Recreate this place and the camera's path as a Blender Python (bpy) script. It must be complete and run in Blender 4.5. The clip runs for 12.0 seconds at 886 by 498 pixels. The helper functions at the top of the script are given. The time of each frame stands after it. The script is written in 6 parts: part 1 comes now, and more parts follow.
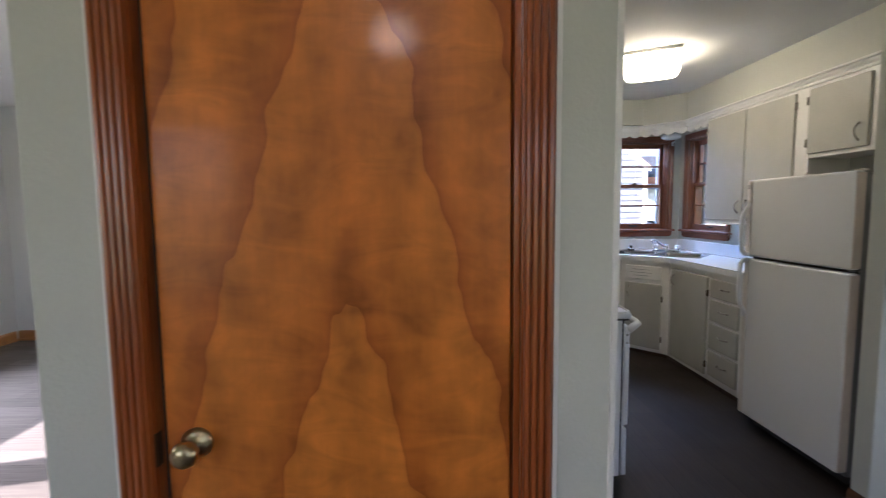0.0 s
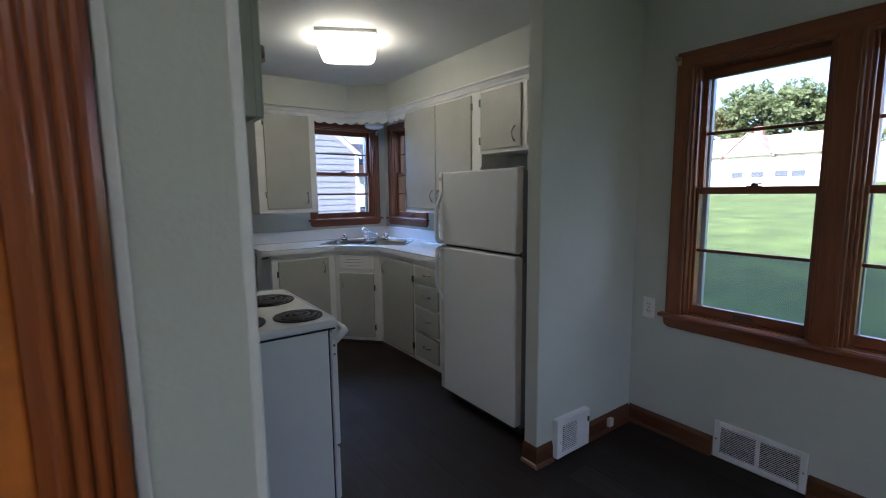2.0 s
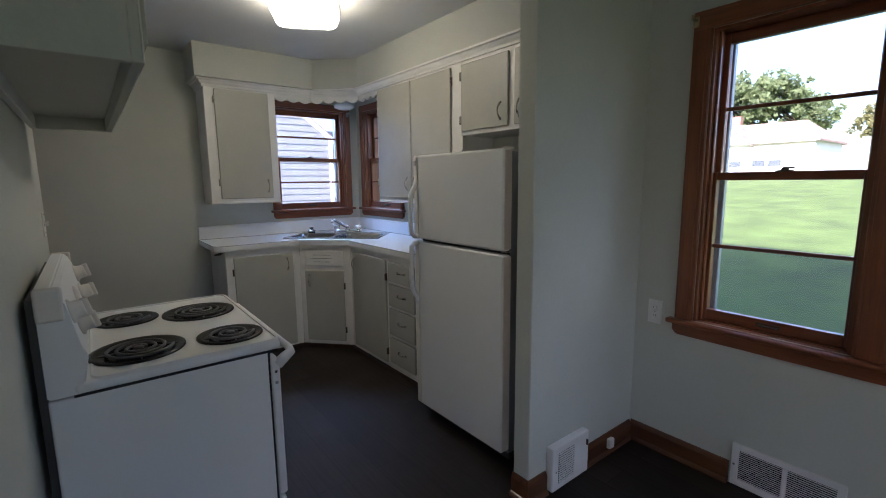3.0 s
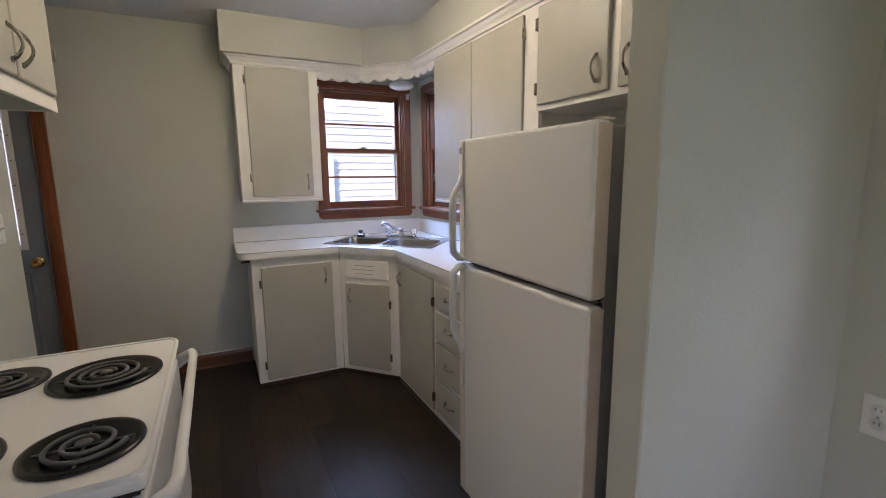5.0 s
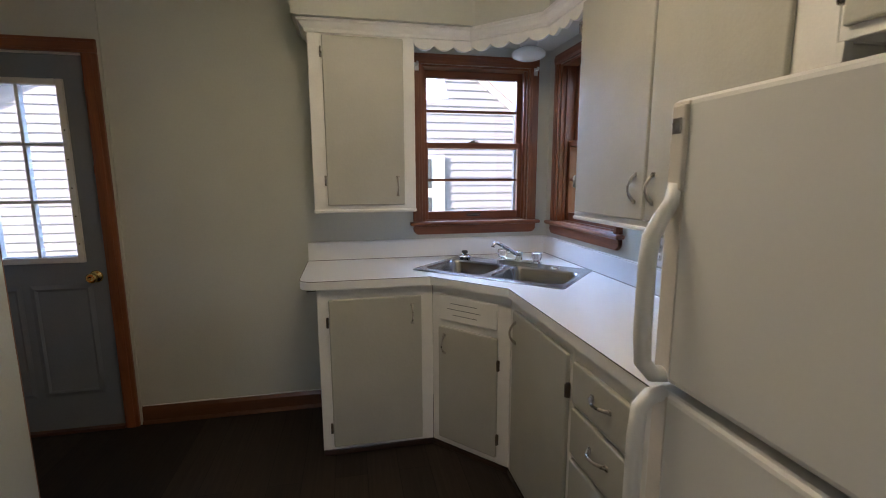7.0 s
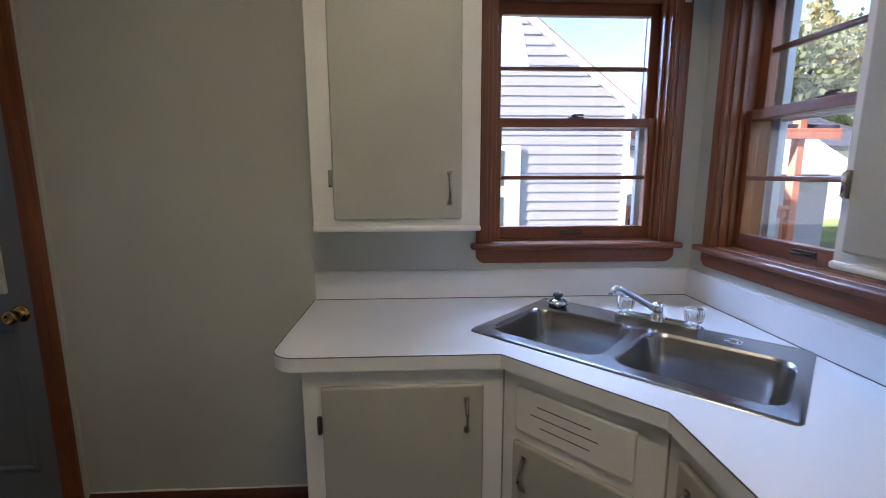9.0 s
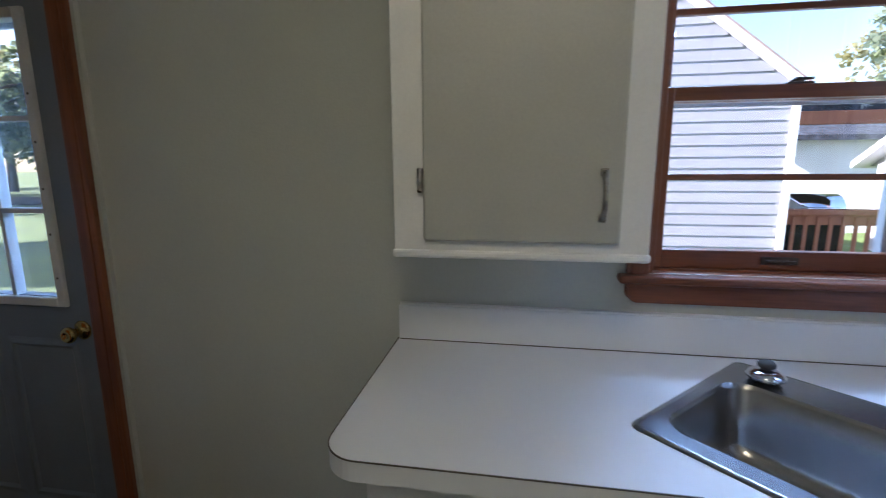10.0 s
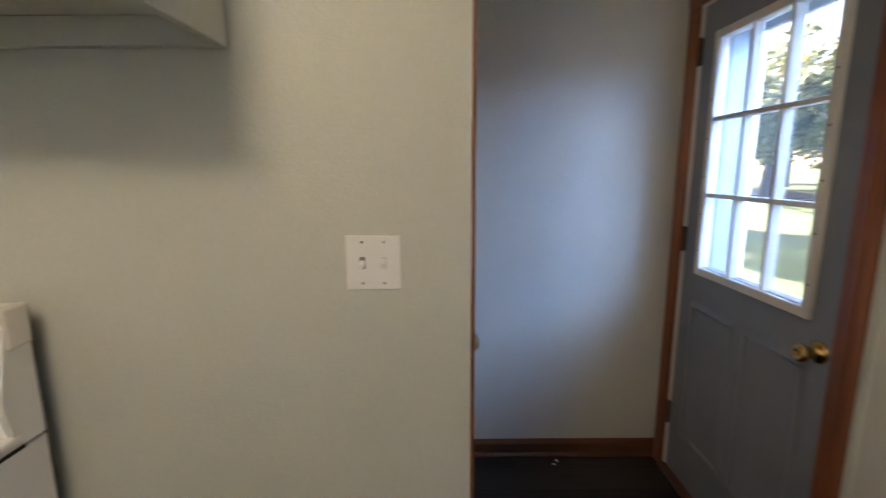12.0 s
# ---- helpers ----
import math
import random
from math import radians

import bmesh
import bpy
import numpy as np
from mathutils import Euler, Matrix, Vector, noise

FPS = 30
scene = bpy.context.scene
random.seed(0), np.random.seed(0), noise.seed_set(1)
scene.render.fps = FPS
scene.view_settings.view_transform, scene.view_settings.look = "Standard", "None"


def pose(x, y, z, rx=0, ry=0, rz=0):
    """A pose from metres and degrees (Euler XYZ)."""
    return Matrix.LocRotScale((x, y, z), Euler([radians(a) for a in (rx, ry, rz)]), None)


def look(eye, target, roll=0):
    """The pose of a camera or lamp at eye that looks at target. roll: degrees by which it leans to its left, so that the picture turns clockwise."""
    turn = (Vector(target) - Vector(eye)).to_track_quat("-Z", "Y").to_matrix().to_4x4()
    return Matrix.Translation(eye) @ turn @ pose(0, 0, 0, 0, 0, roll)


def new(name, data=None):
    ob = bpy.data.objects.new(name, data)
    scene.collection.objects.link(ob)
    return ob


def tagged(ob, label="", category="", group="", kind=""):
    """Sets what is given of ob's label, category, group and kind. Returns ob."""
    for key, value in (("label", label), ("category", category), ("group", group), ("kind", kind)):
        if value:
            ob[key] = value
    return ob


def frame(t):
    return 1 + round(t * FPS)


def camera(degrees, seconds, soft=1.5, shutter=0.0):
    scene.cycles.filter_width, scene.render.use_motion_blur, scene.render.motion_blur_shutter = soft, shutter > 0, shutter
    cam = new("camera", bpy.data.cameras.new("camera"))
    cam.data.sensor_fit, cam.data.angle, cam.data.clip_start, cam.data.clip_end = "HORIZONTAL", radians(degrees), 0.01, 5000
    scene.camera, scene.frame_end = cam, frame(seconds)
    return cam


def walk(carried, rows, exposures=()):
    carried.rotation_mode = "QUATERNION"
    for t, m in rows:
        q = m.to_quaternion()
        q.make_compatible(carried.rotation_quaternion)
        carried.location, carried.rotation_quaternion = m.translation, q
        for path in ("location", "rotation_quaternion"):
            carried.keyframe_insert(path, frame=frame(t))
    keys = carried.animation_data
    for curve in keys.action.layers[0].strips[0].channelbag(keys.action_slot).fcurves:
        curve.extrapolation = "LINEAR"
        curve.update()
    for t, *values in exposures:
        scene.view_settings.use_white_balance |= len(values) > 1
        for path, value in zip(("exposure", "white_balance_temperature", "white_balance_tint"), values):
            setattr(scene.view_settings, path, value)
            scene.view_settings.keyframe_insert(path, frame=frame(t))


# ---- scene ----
cam = camera(89.2, 12.0, soft=1.0, shutter=0.2)
PATH = [
    (0, (0.185, 0.031, 1.344), (0.243, 2.023, 1.172), -0.5),
    (0.5, (0.226, 0.119, 1.364), (0.787, 2.029, 1.172), -0.5),
    (1, (0.256, 0.156, 1.386), (1.136, 1.939, 1.169), -0.8),
    (1.5, (0.309, 0.225, 1.376), (1.36, 1.911, 1.147), -0.6),
    (2, (0.419, 0.337, 1.382), (1.581, 1.945, 1.132), -0.6),
    (2.5, (0.544, 0.476, 1.359), (1.765, 2.035, 1.082), -0.5),
    (2.7, (0.594, 0.544, 1.362), (1.824, 2.094, 1.073), -0.6),
    (4.3, (1.095, 0.944, 1.368), (2.136, 2.62, 1.039), -0.5),
    (4.5, (1.152, 1.018, 1.37), (2.148, 2.722, 1.043), -0.5),
    (5, (1.284, 1.197, 1.374), (2.165, 2.964, 1.054), -0.5),
    (5.5, (1.443, 1.389, 1.372), (2.197, 3.214, 1.057), -0.4),
    (6, (1.545, 1.586, 1.38), (2.161, 3.462, 1.065), -0.3),
    (6.5, (1.575, 1.851, 1.381), (2.074, 3.763, 1.069), -0.2),
    (6.7, (1.586, 1.94, 1.384), (2.045, 3.862, 1.072), -0.2),
    (8.5, (1.763, 2.795, 1.403), (1.915, 4.762, 1.075), -0.1),
    (9, (1.774, 3.052, 1.392), (1.87, 5.022, 1.058), -0.1),
    (9.5, (1.769, 3.307, 1.415), (1.744, 5.276, 1.068), -0.1),
    (10, (1.7, 3.537, 1.399), (1.374, 5.478, 1.046), -0.3),
    (10.5, (1.594, 3.66, 1.394), (0.828, 5.477, 1.055), 0.0),
    (11, (1.537, 3.747, 1.4), (0.231, 5.219, 1.039), -0.1),
    (11.5, (1.506, 3.776, 1.387), (-0.26, 4.645, 1.032), -0.3),
    (12, (1.441, 3.715, 1.376), (-0.528, 3.717, 1.027), -0.3),
]
EXPOSURE = [(0, 3.58, 5700, 25), (0.5, 3.85, 5600, 27), (1.0, 3.5, 5300, 23), (1.5, 3.0, 5200, 20), (2.0, 2.95, 5200, 21), (2.5, 2.97, 5300, 22), (4.5, 3.68, 5900, 28), (5.5, 3.75, 6200, 29), (6.5, 3.28, 6400, 25), (8.5, 3.5, 6100, 27), (9.5, 2.85, 5700, 23), (10.0, 3.0, 5500, 20), (10.5, 3.45, 5900, 21), (11, 4.0, 6200, 25), (12, 4.05, 6400, 26)]
walk(cam, [(t, look(eye, target, roll)) for t, eye, target, roll in PATH], EXPOSURE)

# ---- world, sun, lamps ----
world = bpy.data.worlds.new("world")
scene.world = world
world.use_nodes = True
wn = world.node_tree.nodes
sky = wn.new("ShaderNodeTexSky")
sky.sky_type, sky.sun_disc = "NISHITA", False
SUN_ELEV, SUN_DIR = 28.0, (0.97, 0.22)
sky.sun_elevation = radians(SUN_ELEV)
sky.sun_rotation = math.atan2(-SUN_DIR[0], -SUN_DIR[1])
sky.air_density, sky.dust_density = 1.0, 1.5
wn["Background"].inputs["Strength"].default_value = 0.05
world.node_tree.links.new(sky.outputs[0], wn["Background"].inputs["Color"])
sun = new("sun", bpy.data.lights.new("sun", "SUN"))
sun.data.energy, sun.data.angle, sun.data.color = 2.7, radians(0.6), (1.0, 0.94, 0.85)
_h = math.cos(radians(SUN_ELEV))
_n = math.hypot(*SUN_DIR)
sun.matrix_world = look((0, 0, 30), (SUN_DIR[0] / _n * _h, SUN_DIR[1] / _n * _h, 30 - math.sin(radians(SUN_ELEV))))
LAMP_GLOW = 1.8


def sky_fill(name, place, target, width, height, watts, tone=(0.48, 0.70, 1.0)):
    """An unseen area lamp added outside an opening to boost the blue sky's light."""
    lamp = new(name, bpy.data.lights.new(name, "AREA"))
    lamp.data.shape, lamp.data.size, lamp.data.size_y = "RECTANGLE", width, height
    lamp.data.energy, lamp.data.color = watts, tone
    lamp.matrix_world = look(place, target)


sky_fill("sky_fill_north", (2.40, 5.62, 2.62), (2.1, 4.2, 0.85), 0.85, 0.45, 5.5)
sky_fill("sky_fill_corner", (3.70, 4.32, 2.62), (2.2, 4.2, 0.85), 0.85, 0.45, 2.2)
sky_fill("sky_fill_back_door", (1.3, 6.8, 3.0), (-0.3, 4.5, 1.2), 2.4, 2.0, 27.0, (0.32, 0.58, 1.0))
sky_fill("sky_fill_double", (3.95, 0.9, 2.95), (1.4, 1.5, 0.7), 1.4, 0.45, 3.2, (0.86, 0.90, 1.0))
# Fill lamp at an opening that is itself added, out of view.
sky_fill("fill_south", (1.6, -3.6, 2.6), (1.2, 1.0, 0.7), 1.6, 0.8, 3.0, (0.92, 0.95, 1.0))
sky_fill("sky_fill_living", (-5.4, 1.8, 2.9), (-3.0, 1.8, 0.6), 2.2, 0.6, 90.0, (0.85, 0.93, 1.0))


# ---- materials ----
def material(name, colour, rough=0.6, metal=0.0, spots=0.06, scale=9.0, fine=160.0, bump=0.04, stretch=(1, 1, 1), coat=0.0, second=None, bump_scale=None, spec=0.5, rvar=0.04):
    """A painted or plain surface: broad stains, fine grain and a little relief."""
    m = bpy.data.materials.new(name)
    m.use_nodes = True
    nt = m.node_tree
    b = nt.nodes["Principled BSDF"]
    tc = nt.nodes.new("ShaderNodeTexCoord")
    mp = nt.nodes.new("ShaderNodeMapping")
    mp.inputs["Scale"].default_value = stretch
    nt.links.new(tc.outputs["Object"], mp.inputs[0])
    n1 = nt.nodes.new("ShaderNodeTexNoise")
    n1.inputs["Scale"].default_value, n1.inputs["Detail"].default_value = scale, 5
    n2 = nt.nodes.new("ShaderNodeTexNoise")
    n2.inputs["Scale"].default_value, n2.inputs["Detail"].default_value = fine, 3
    for n in (n1, n2):
        nt.links.new(mp.outputs[0], n.inputs["Vector"])
    add = nt.nodes.new("ShaderNodeMix")
    add.data_type = "FLOAT"
    add.inputs[0].default_value = 0.35
    nt.links.new(n1.outputs[0], add.inputs[2])
    nt.links.new(n2.outputs[0], add.inputs[3])
    ramp = nt.nodes.new("ShaderNodeValToRGB")
    lo = second or [c * (1 - 2.2 * spots) for c in colour]
    hi = [min(1, c * (1 + 1.2 * spots)) for c in colour]
    ramp.color_ramp.elements[0].position, ramp.color_ramp.elements[1].position = 0.33, 0.67
    ramp.color_ramp.elements[0].color, ramp.color_ramp.elements[1].color = (*lo, 1), (*hi, 1)
    nt.links.new(add.outputs[0], ramp.inputs[0])
    nt.links.new(ramp.outputs[0], b.inputs["Base Color"])
    b.inputs["Metallic"].default_value = metal
    b.inputs["Specular IOR Level"].default_value = spec
    rr = nt.nodes.new("ShaderNodeMapRange")
    rr.inputs[3].default_value, rr.inputs[4].default_value = max(0.02, rough - rvar), min(1, rough + rvar)
    nt.links.new(n1.outputs[0], rr.inputs[0])
    nt.links.new(rr.outputs[0], b.inputs["Roughness"])
    if coat:
        b.inputs["Coat Weight"].default_value, b.inputs["Coat Roughness"].default_value = coat, 0.15
    if bump:
        bp = nt.nodes.new("ShaderNodeBump")
        bp.inputs["Strength"].default_value, bp.inputs["Distance"].default_value = bump, 0.01
        nb = n2
        if bump_scale:
            nb = nt.nodes.new("ShaderNodeTexNoise")
            nb.inputs["Scale"].default_value = bump_scale
            nt.links.new(mp.outputs[0], nb.inputs["Vector"])
        nt.links.new(nb.outputs[0], bp.inputs["Height"])
        nt.links.new(bp.outputs[0], b.inputs["Normal"])
    return m


def wood(name, dark, light, axis="z", rough=0.35, bands=14.0, coat=0.25, wavy=6.0):
    """Stained softwood: long streaks along one axis, a broad figure and fine pores."""
    m = bpy.data.materials.new(name)
    m.use_nodes = True
    nt = m.node_tree
    b = nt.nodes["Principled BSDF"]
    tc = nt.nodes.new("ShaderNodeTexCoord")
    mp = nt.nodes.new("ShaderNodeMapping")
    mp.inputs["Scale"].default_value = [0.06 if a == axis else 1.0 for a in "xyz"]
    nt.links.new(tc.outputs["Object"], mp.inputs[0])
    a = nt.nodes.new("ShaderNodeTexNoise")
    a.inputs["Scale"].default_value, a.inputs["Detail"].default_value, a.inputs["Distortion"].default_value = bands, 6, 1.0
    f = nt.nodes.new("ShaderNodeTexNoise")
    f.inputs["Scale"].default_value, f.inputs["Detail"].default_value = 190, 2
    g = nt.nodes.new("ShaderNodeTexNoise")
    g.inputs["Scale"].default_value = 2.2
    for n in (a, f):
        nt.links.new(mp.outputs[0], n.inputs["Vector"])
    nt.links.new(tc.outputs["Object"], g.inputs["Vector"])
    m1 = nt.nodes.new("ShaderNodeMix")
    m1.data_type = "FLOAT"
    m1.inputs[0].default_value = 0.3
    nt.links.new(a.outputs[0], m1.inputs[2])
    nt.links.new(f.outputs[0], m1.inputs[3])
    m2 = nt.nodes.new("ShaderNodeMix")
    m2.data_type = "FLOAT"
    m2.inputs[0].default_value = 0.25
    nt.links.new(m1.outputs[0], m2.inputs[2])
    nt.links.new(g.outputs[0], m2.inputs[3])
    r = nt.nodes.new("ShaderNodeValToRGB")
    r.color_ramp.elements[0].position, r.color_ramp.elements[1].position = 0.36, 0.64
    r.color_ramp.elements[0].color, r.color_ramp.elements[1].color = (*dark, 1), (*light, 1)
    nt.links.new(m2.outputs[0], r.inputs[0])
    nt.links.new(r.outputs[0], b.inputs["Base Color"])
    b.inputs["Roughness"].default_value = rough
    b.inputs["Coat Weight"].default_value, b.inputs["Coat Roughness"].default_value = coat, 0.2
    bp = nt.nodes.new("ShaderNodeBump")
    bp.inputs["Strength"].default_value, bp.inputs["Distance"].default_value = 0.12, 0.004
    nt.links.new(m1.outputs[0], bp.inputs["Height"])
    nt.links.new(bp.outputs[0], b.inputs["Normal"])
    return m


def veneer(name):
    """Rotary-cut birch veneer in orange varnish: tall nested arches with soft blotches."""
    m = bpy.data.materials.new(name)
    m.use_nodes = True
    nt = m.node_tree
    L = nt.links.new
    b = nt.nodes["Principled BSDF"]
    tc = nt.nodes.new("ShaderNodeTexCoord")
    sep = nt.nodes.new("ShaderNodeSeparateXYZ")
    L(tc.outputs["Object"], sep.inputs[0])

    def math_node(op, p, q=None):
        n = nt.nodes.new("ShaderNodeMath")
        n.operation = op
        for k, v in enumerate((p, q)):
            if v is None:
                continue
            if isinstance(v, (int, float)):
                n.inputs[k].default_value = v
            else:
                L(v, n.inputs[k])
        return n.outputs[0]

    warp = nt.nodes.new("ShaderNodeTexNoise")
    warp.inputs["Scale"].default_value, warp.inputs["Detail"].default_value = 5.0, 2
    mp = nt.nodes.new("ShaderNodeMapping")
    mp.inputs["Scale"].default_value = (2.0, 1, 0.9)
    L(tc.outputs["Object"], mp.inputs[0])
    L(mp.outputs[0], warp.inputs["Vector"])
    off = math_node("ABSOLUTE", math_node("ADD", sep.outputs[0], -0.018))
    arch = math_node("ADD", math_node("MULTIPLY", sep.outputs[2], 0.55), math_node("MULTIPLY", math_node("POWER", off, 1.2), 2.3))
    arch = math_node("ADD", math_node("ADD", arch, 0.042), math_node("MULTIPLY", warp.outputs[0], 0.24))
    band = math_node("FRACT", math_node("MULTIPLY", arch, 2.5))
    r = nt.nodes.new("ShaderNodeValToRGB")
    e = r.color_ramp.elements
    e[0].position, e[0].color = 0.0, (0.34, 0.088, 0.011, 1)
    e[1].position, e[1].color = 1.0, (0.50, 0.150, 0.020, 1)
    for p, c in ((0.05, (0.41, 0.112, 0.014, 1)), (0.25, (0.49, 0.145, 0.019, 1)), (0.8, (0.55, 0.172, 0.023, 1)), (0.96, (0.55, 0.172, 0.023, 1))):
        k = e.new(p)
        k.color = c
    L(band, r.inputs[0])
    blot = nt.nodes.new("ShaderNodeTexNoise")
    blot.inputs["Scale"].default_value, blot.inputs["Detail"].default_value = 7.0, 3
    mp2 = nt.nodes.new("ShaderNodeMapping")
    mp2.inputs["Scale"].default_value = (1.6, 1, 0.9)
    L(tc.outputs["Object"], mp2.inputs[0])
    L(mp2.outputs[0], blot.inputs["Vector"])
    streak = nt.nodes.new("ShaderNodeTexNoise")
    streak.inputs["Scale"].default_value, streak.inputs["Detail"].default_value = 120, 3
    mp3 = nt.nodes.new("ShaderNodeMapping")
    mp3.inputs["Scale"].default_value = (1, 1, 0.03)
    L(tc.outputs["Object"], mp3.inputs[0])
    L(mp3.outputs[0], streak.inputs["Vector"])
    curl = nt.nodes.new("ShaderNodeTexNoise")
    curl.inputs["Scale"].default_value, curl.inputs["Detail"].default_value, curl.inputs["Distortion"].default_value = 6.0, 3, 1.8
    mp4 = nt.nodes.new("ShaderNodeMapping")
    mp4.inputs["Scale"].default_value = (1.0, 1, 2.4)
    L(tc.outputs["Object"], mp4.inputs[0])
    L(mp4.outputs[0], curl.inputs["Vector"])
    shade = math_node("ADD", math_node("ADD", math_node("MULTIPLY", blot.outputs[0], 2.1), math_node("MULTIPLY", curl.outputs[0], 1.0)), math_node("MULTIPLY", streak.outputs[0], 0.16))
    shade = math_node("ADD", shade, -0.60)
    mul = nt.nodes.new("ShaderNodeMix")
    mul.data_type, mul.blend_type = "RGBA", "MULTIPLY"
    mul.inputs[0].default_value = 0.75
    L(r.outputs[0], mul.inputs[6])
    grey = nt.nodes.new("ShaderNodeCombineColor")
    for k in range(3):
        L(math_node("ADD", shade, 0.02), grey.inputs[k])
    L(grey.outputs[0], mul.inputs[7])
    L(mul.outputs[2], b.inputs["Base Color"])
    b.inputs["Roughness"].default_value = 0.42
    b.inputs["Specular IOR Level"].default_value = 0.3
    b.inputs["Coat Weight"].default_value, b.inputs["Coat Roughness"].default_value = 0.16, 0.10
    bp = nt.nodes.new("ShaderNodeBump")
    bp.inputs["Strength"].default_value, bp.inputs["Distance"].default_value = 0.06, 0.004
    L(streak.outputs[0], bp.inputs["Height"])
    L(bp.outputs[0], b.inputs["Normal"])
    return m


def glass(name, tint=(1, 1, 1)):
    m = bpy.data.materials.new(name)
    m.use_nodes = True
    b = m.node_tree.nodes["Principled BSDF"]
    b.inputs["Base Color"].default_value = (*tint, 1)
    b.inputs["Transmission Weight"].default_value = 1.0
    b.inputs["Roughness"].default_value = 0.0
    b.inputs["IOR"].default_value = 1.45
    return m


def glow(name, colour, strength):
    m = bpy.data.materials.new(name)
    m.use_nodes = True
    b = m.node_tree.nodes["Principled BSDF"]
    b.inputs["Base Color"].default_value = (0.9, 0.88, 0.82, 1)
    b.inputs["Emission Color"].default_value = (*colour, 1)
    b.inputs["Emission Strength"].default_value = strength
    b.inputs["Roughness"].default_value = 0.3
    return m


def planks(name, dark, light, rough, length=1.2, width=0.15, along="y"):
    """Vinyl planks with narrow joints and streaky grain."""
    m = bpy.data.materials.new(name)
    m.use_nodes = True
    nt = m.node_tree
    L = nt.links.new
    b = nt.nodes["Principled BSDF"]
    tc = nt.nodes.new("ShaderNodeTexCoord")
    mp = nt.nodes.new("ShaderNodeMapping")
    if along == "y":
        mp.inputs["Rotation"].default_value = (0, 0, radians(90))
    L(tc.outputs["Object"], mp.inputs[0])
    br = nt.nodes.new("ShaderNodeTexBrick")
    br.inputs["Scale"].default_value = 1.0
    br.inputs["Brick Width"].default_value, br.inputs["Row Height"].default_value = length, width
    br.inputs["Mortar Size"].default_value, br.inputs["Bias"].default_value = 0.0012, 0.0
    br.inputs["Color1"].default_value, br.inputs["Color2"].default_value = (*dark, 1), (*light, 1)
    br.inputs["Mortar"].default_value = (*[c * 0.35 for c in dark], 1)
    br.offset = 0.37
    b.inputs["Specular IOR Level"].default_value = 0.18
    L(mp.outputs[0], br.inputs["Vector"])
    st = nt.nodes.new("ShaderNodeMapping")
    st.inputs["Scale"].default_value = (0.6, 14, 1)
    L(mp.outputs[0], st.inputs[0])
    n = nt.nodes.new("ShaderNodeTexNoise")
    n.inputs["Scale"].default_value, n.inputs["Detail"].default_value, n.inputs["Distortion"].default_value = 5, 7, 0.6
    L(st.outputs[0], n.inputs["Vector"])
    r = nt.nodes.new("ShaderNodeValToRGB")
    r.color_ramp.elements[0].position, r.color_ramp.elements[1].position = 0.3, 0.7
    r.color_ramp.elements[0].color, r.color_ramp.elements[1].color = (0.55, 0.55, 0.55, 1), (1.0, 1.0, 1.0, 1)
    L(n.outputs[0], r.inputs[0])
    mul = nt.nodes.new("ShaderNodeMix")
    mul.data_type, mul.blend_type = "RGBA", "MULTIPLY"
    mul.inputs[0].default_value = 0.8
    L(br.outputs[0], mul.inputs[6])
    L(r.outputs[0], mul.inputs[7])
    L(mul.outputs[2], b.inputs["Base Color"])
    big = nt.nodes.new("ShaderNodeTexNoise")
    big.inputs["Scale"].default_value, big.inputs["Detail"].default_value = 3.5, 5
    L(tc.outputs["Object"], big.inputs["Vector"])
    rr = nt.nodes.new("ShaderNodeMapRange")
    rr.inputs[3].default_value, rr.inputs[4].default_value = rough - 0.1, rough + 0.14
    L(big.outputs[0], rr.inputs[0])
    L(rr.outputs[0], b.inputs["Roughness"])
    bp = nt.nodes.new("ShaderNodeBump")
    bp.inputs["Strength"].default_value, bp.inputs["Distance"].default_value = 0.15, 0.003
    L(n.outputs[0], bp.inputs["Height"])
    L(bp.outputs[0], b.inputs["Normal"])
    return m


WALL = material("wall paint", (0.555, 0.562, 0.497), 0.55, spots=0.025, scale=2.5, fine=90, bump=0.10, bump_scale=140)
LIVING = material("living wall paint", (0.74, 0.74, 0.71), 0.6, spots=0.02, scale=2.5, bump=0.08, bump_scale=140)
CEIL = material("ceiling paint", (0.72, 0.72, 0.70), 0.7, spots=0.03, scale=2, bump=0.08, bump_scale=120)
WHITE = material("white enamel", (0.80, 0.785, 0.745), 0.38, spots=0.03, scale=7, bump=0.05, bump_scale=60)
DOORPAINT = material("grey-green enamel", (0.455, 0.445, 0.385), 0.42, spots=0.035, scale=5, bump=0.06, bump_scale=70)
APPLIANCE = material("appliance enamel", (0.79, 0.785, 0.765), 0.3, spots=0.008, scale=3, bump=0.03, bump_scale=320, rvar=0.01)
OFFWHITE = material("aged appliance plastic", (0.72, 0.67, 0.60), 0.4, spots=0.03)
EDGE = material("yellowed door edge", (0.66, 0.58, 0.51), 0.4, spots=0.03)
PLASTIC = material("white plastic", (0.80, 0.79, 0.76), 0.35, spots=0.02)
LAMINATE = material("white laminate", (0.80, 0.80, 0.80), 0.33, spots=0.012, scale=4, fine=400, bump=0.02, rvar=0.02)
SEAM = material("dark laminate seam", (0.10, 0.08, 0.06), 0.6)
FLOOR = planks("dark vinyl planks", (0.022, 0.0165, 0.0135), (0.042, 0.0305, 0.0235), 0.5)
LFLOOR = planks("grey-brown vinyl planks", (0.17, 0.145, 0.125), (0.25, 0.215, 0.19), 0.4, along="x")
TRIM_Z = wood("stained trim upright", (0.135, 0.038, 0.013), (0.285, 0.094, 0.032), "z")
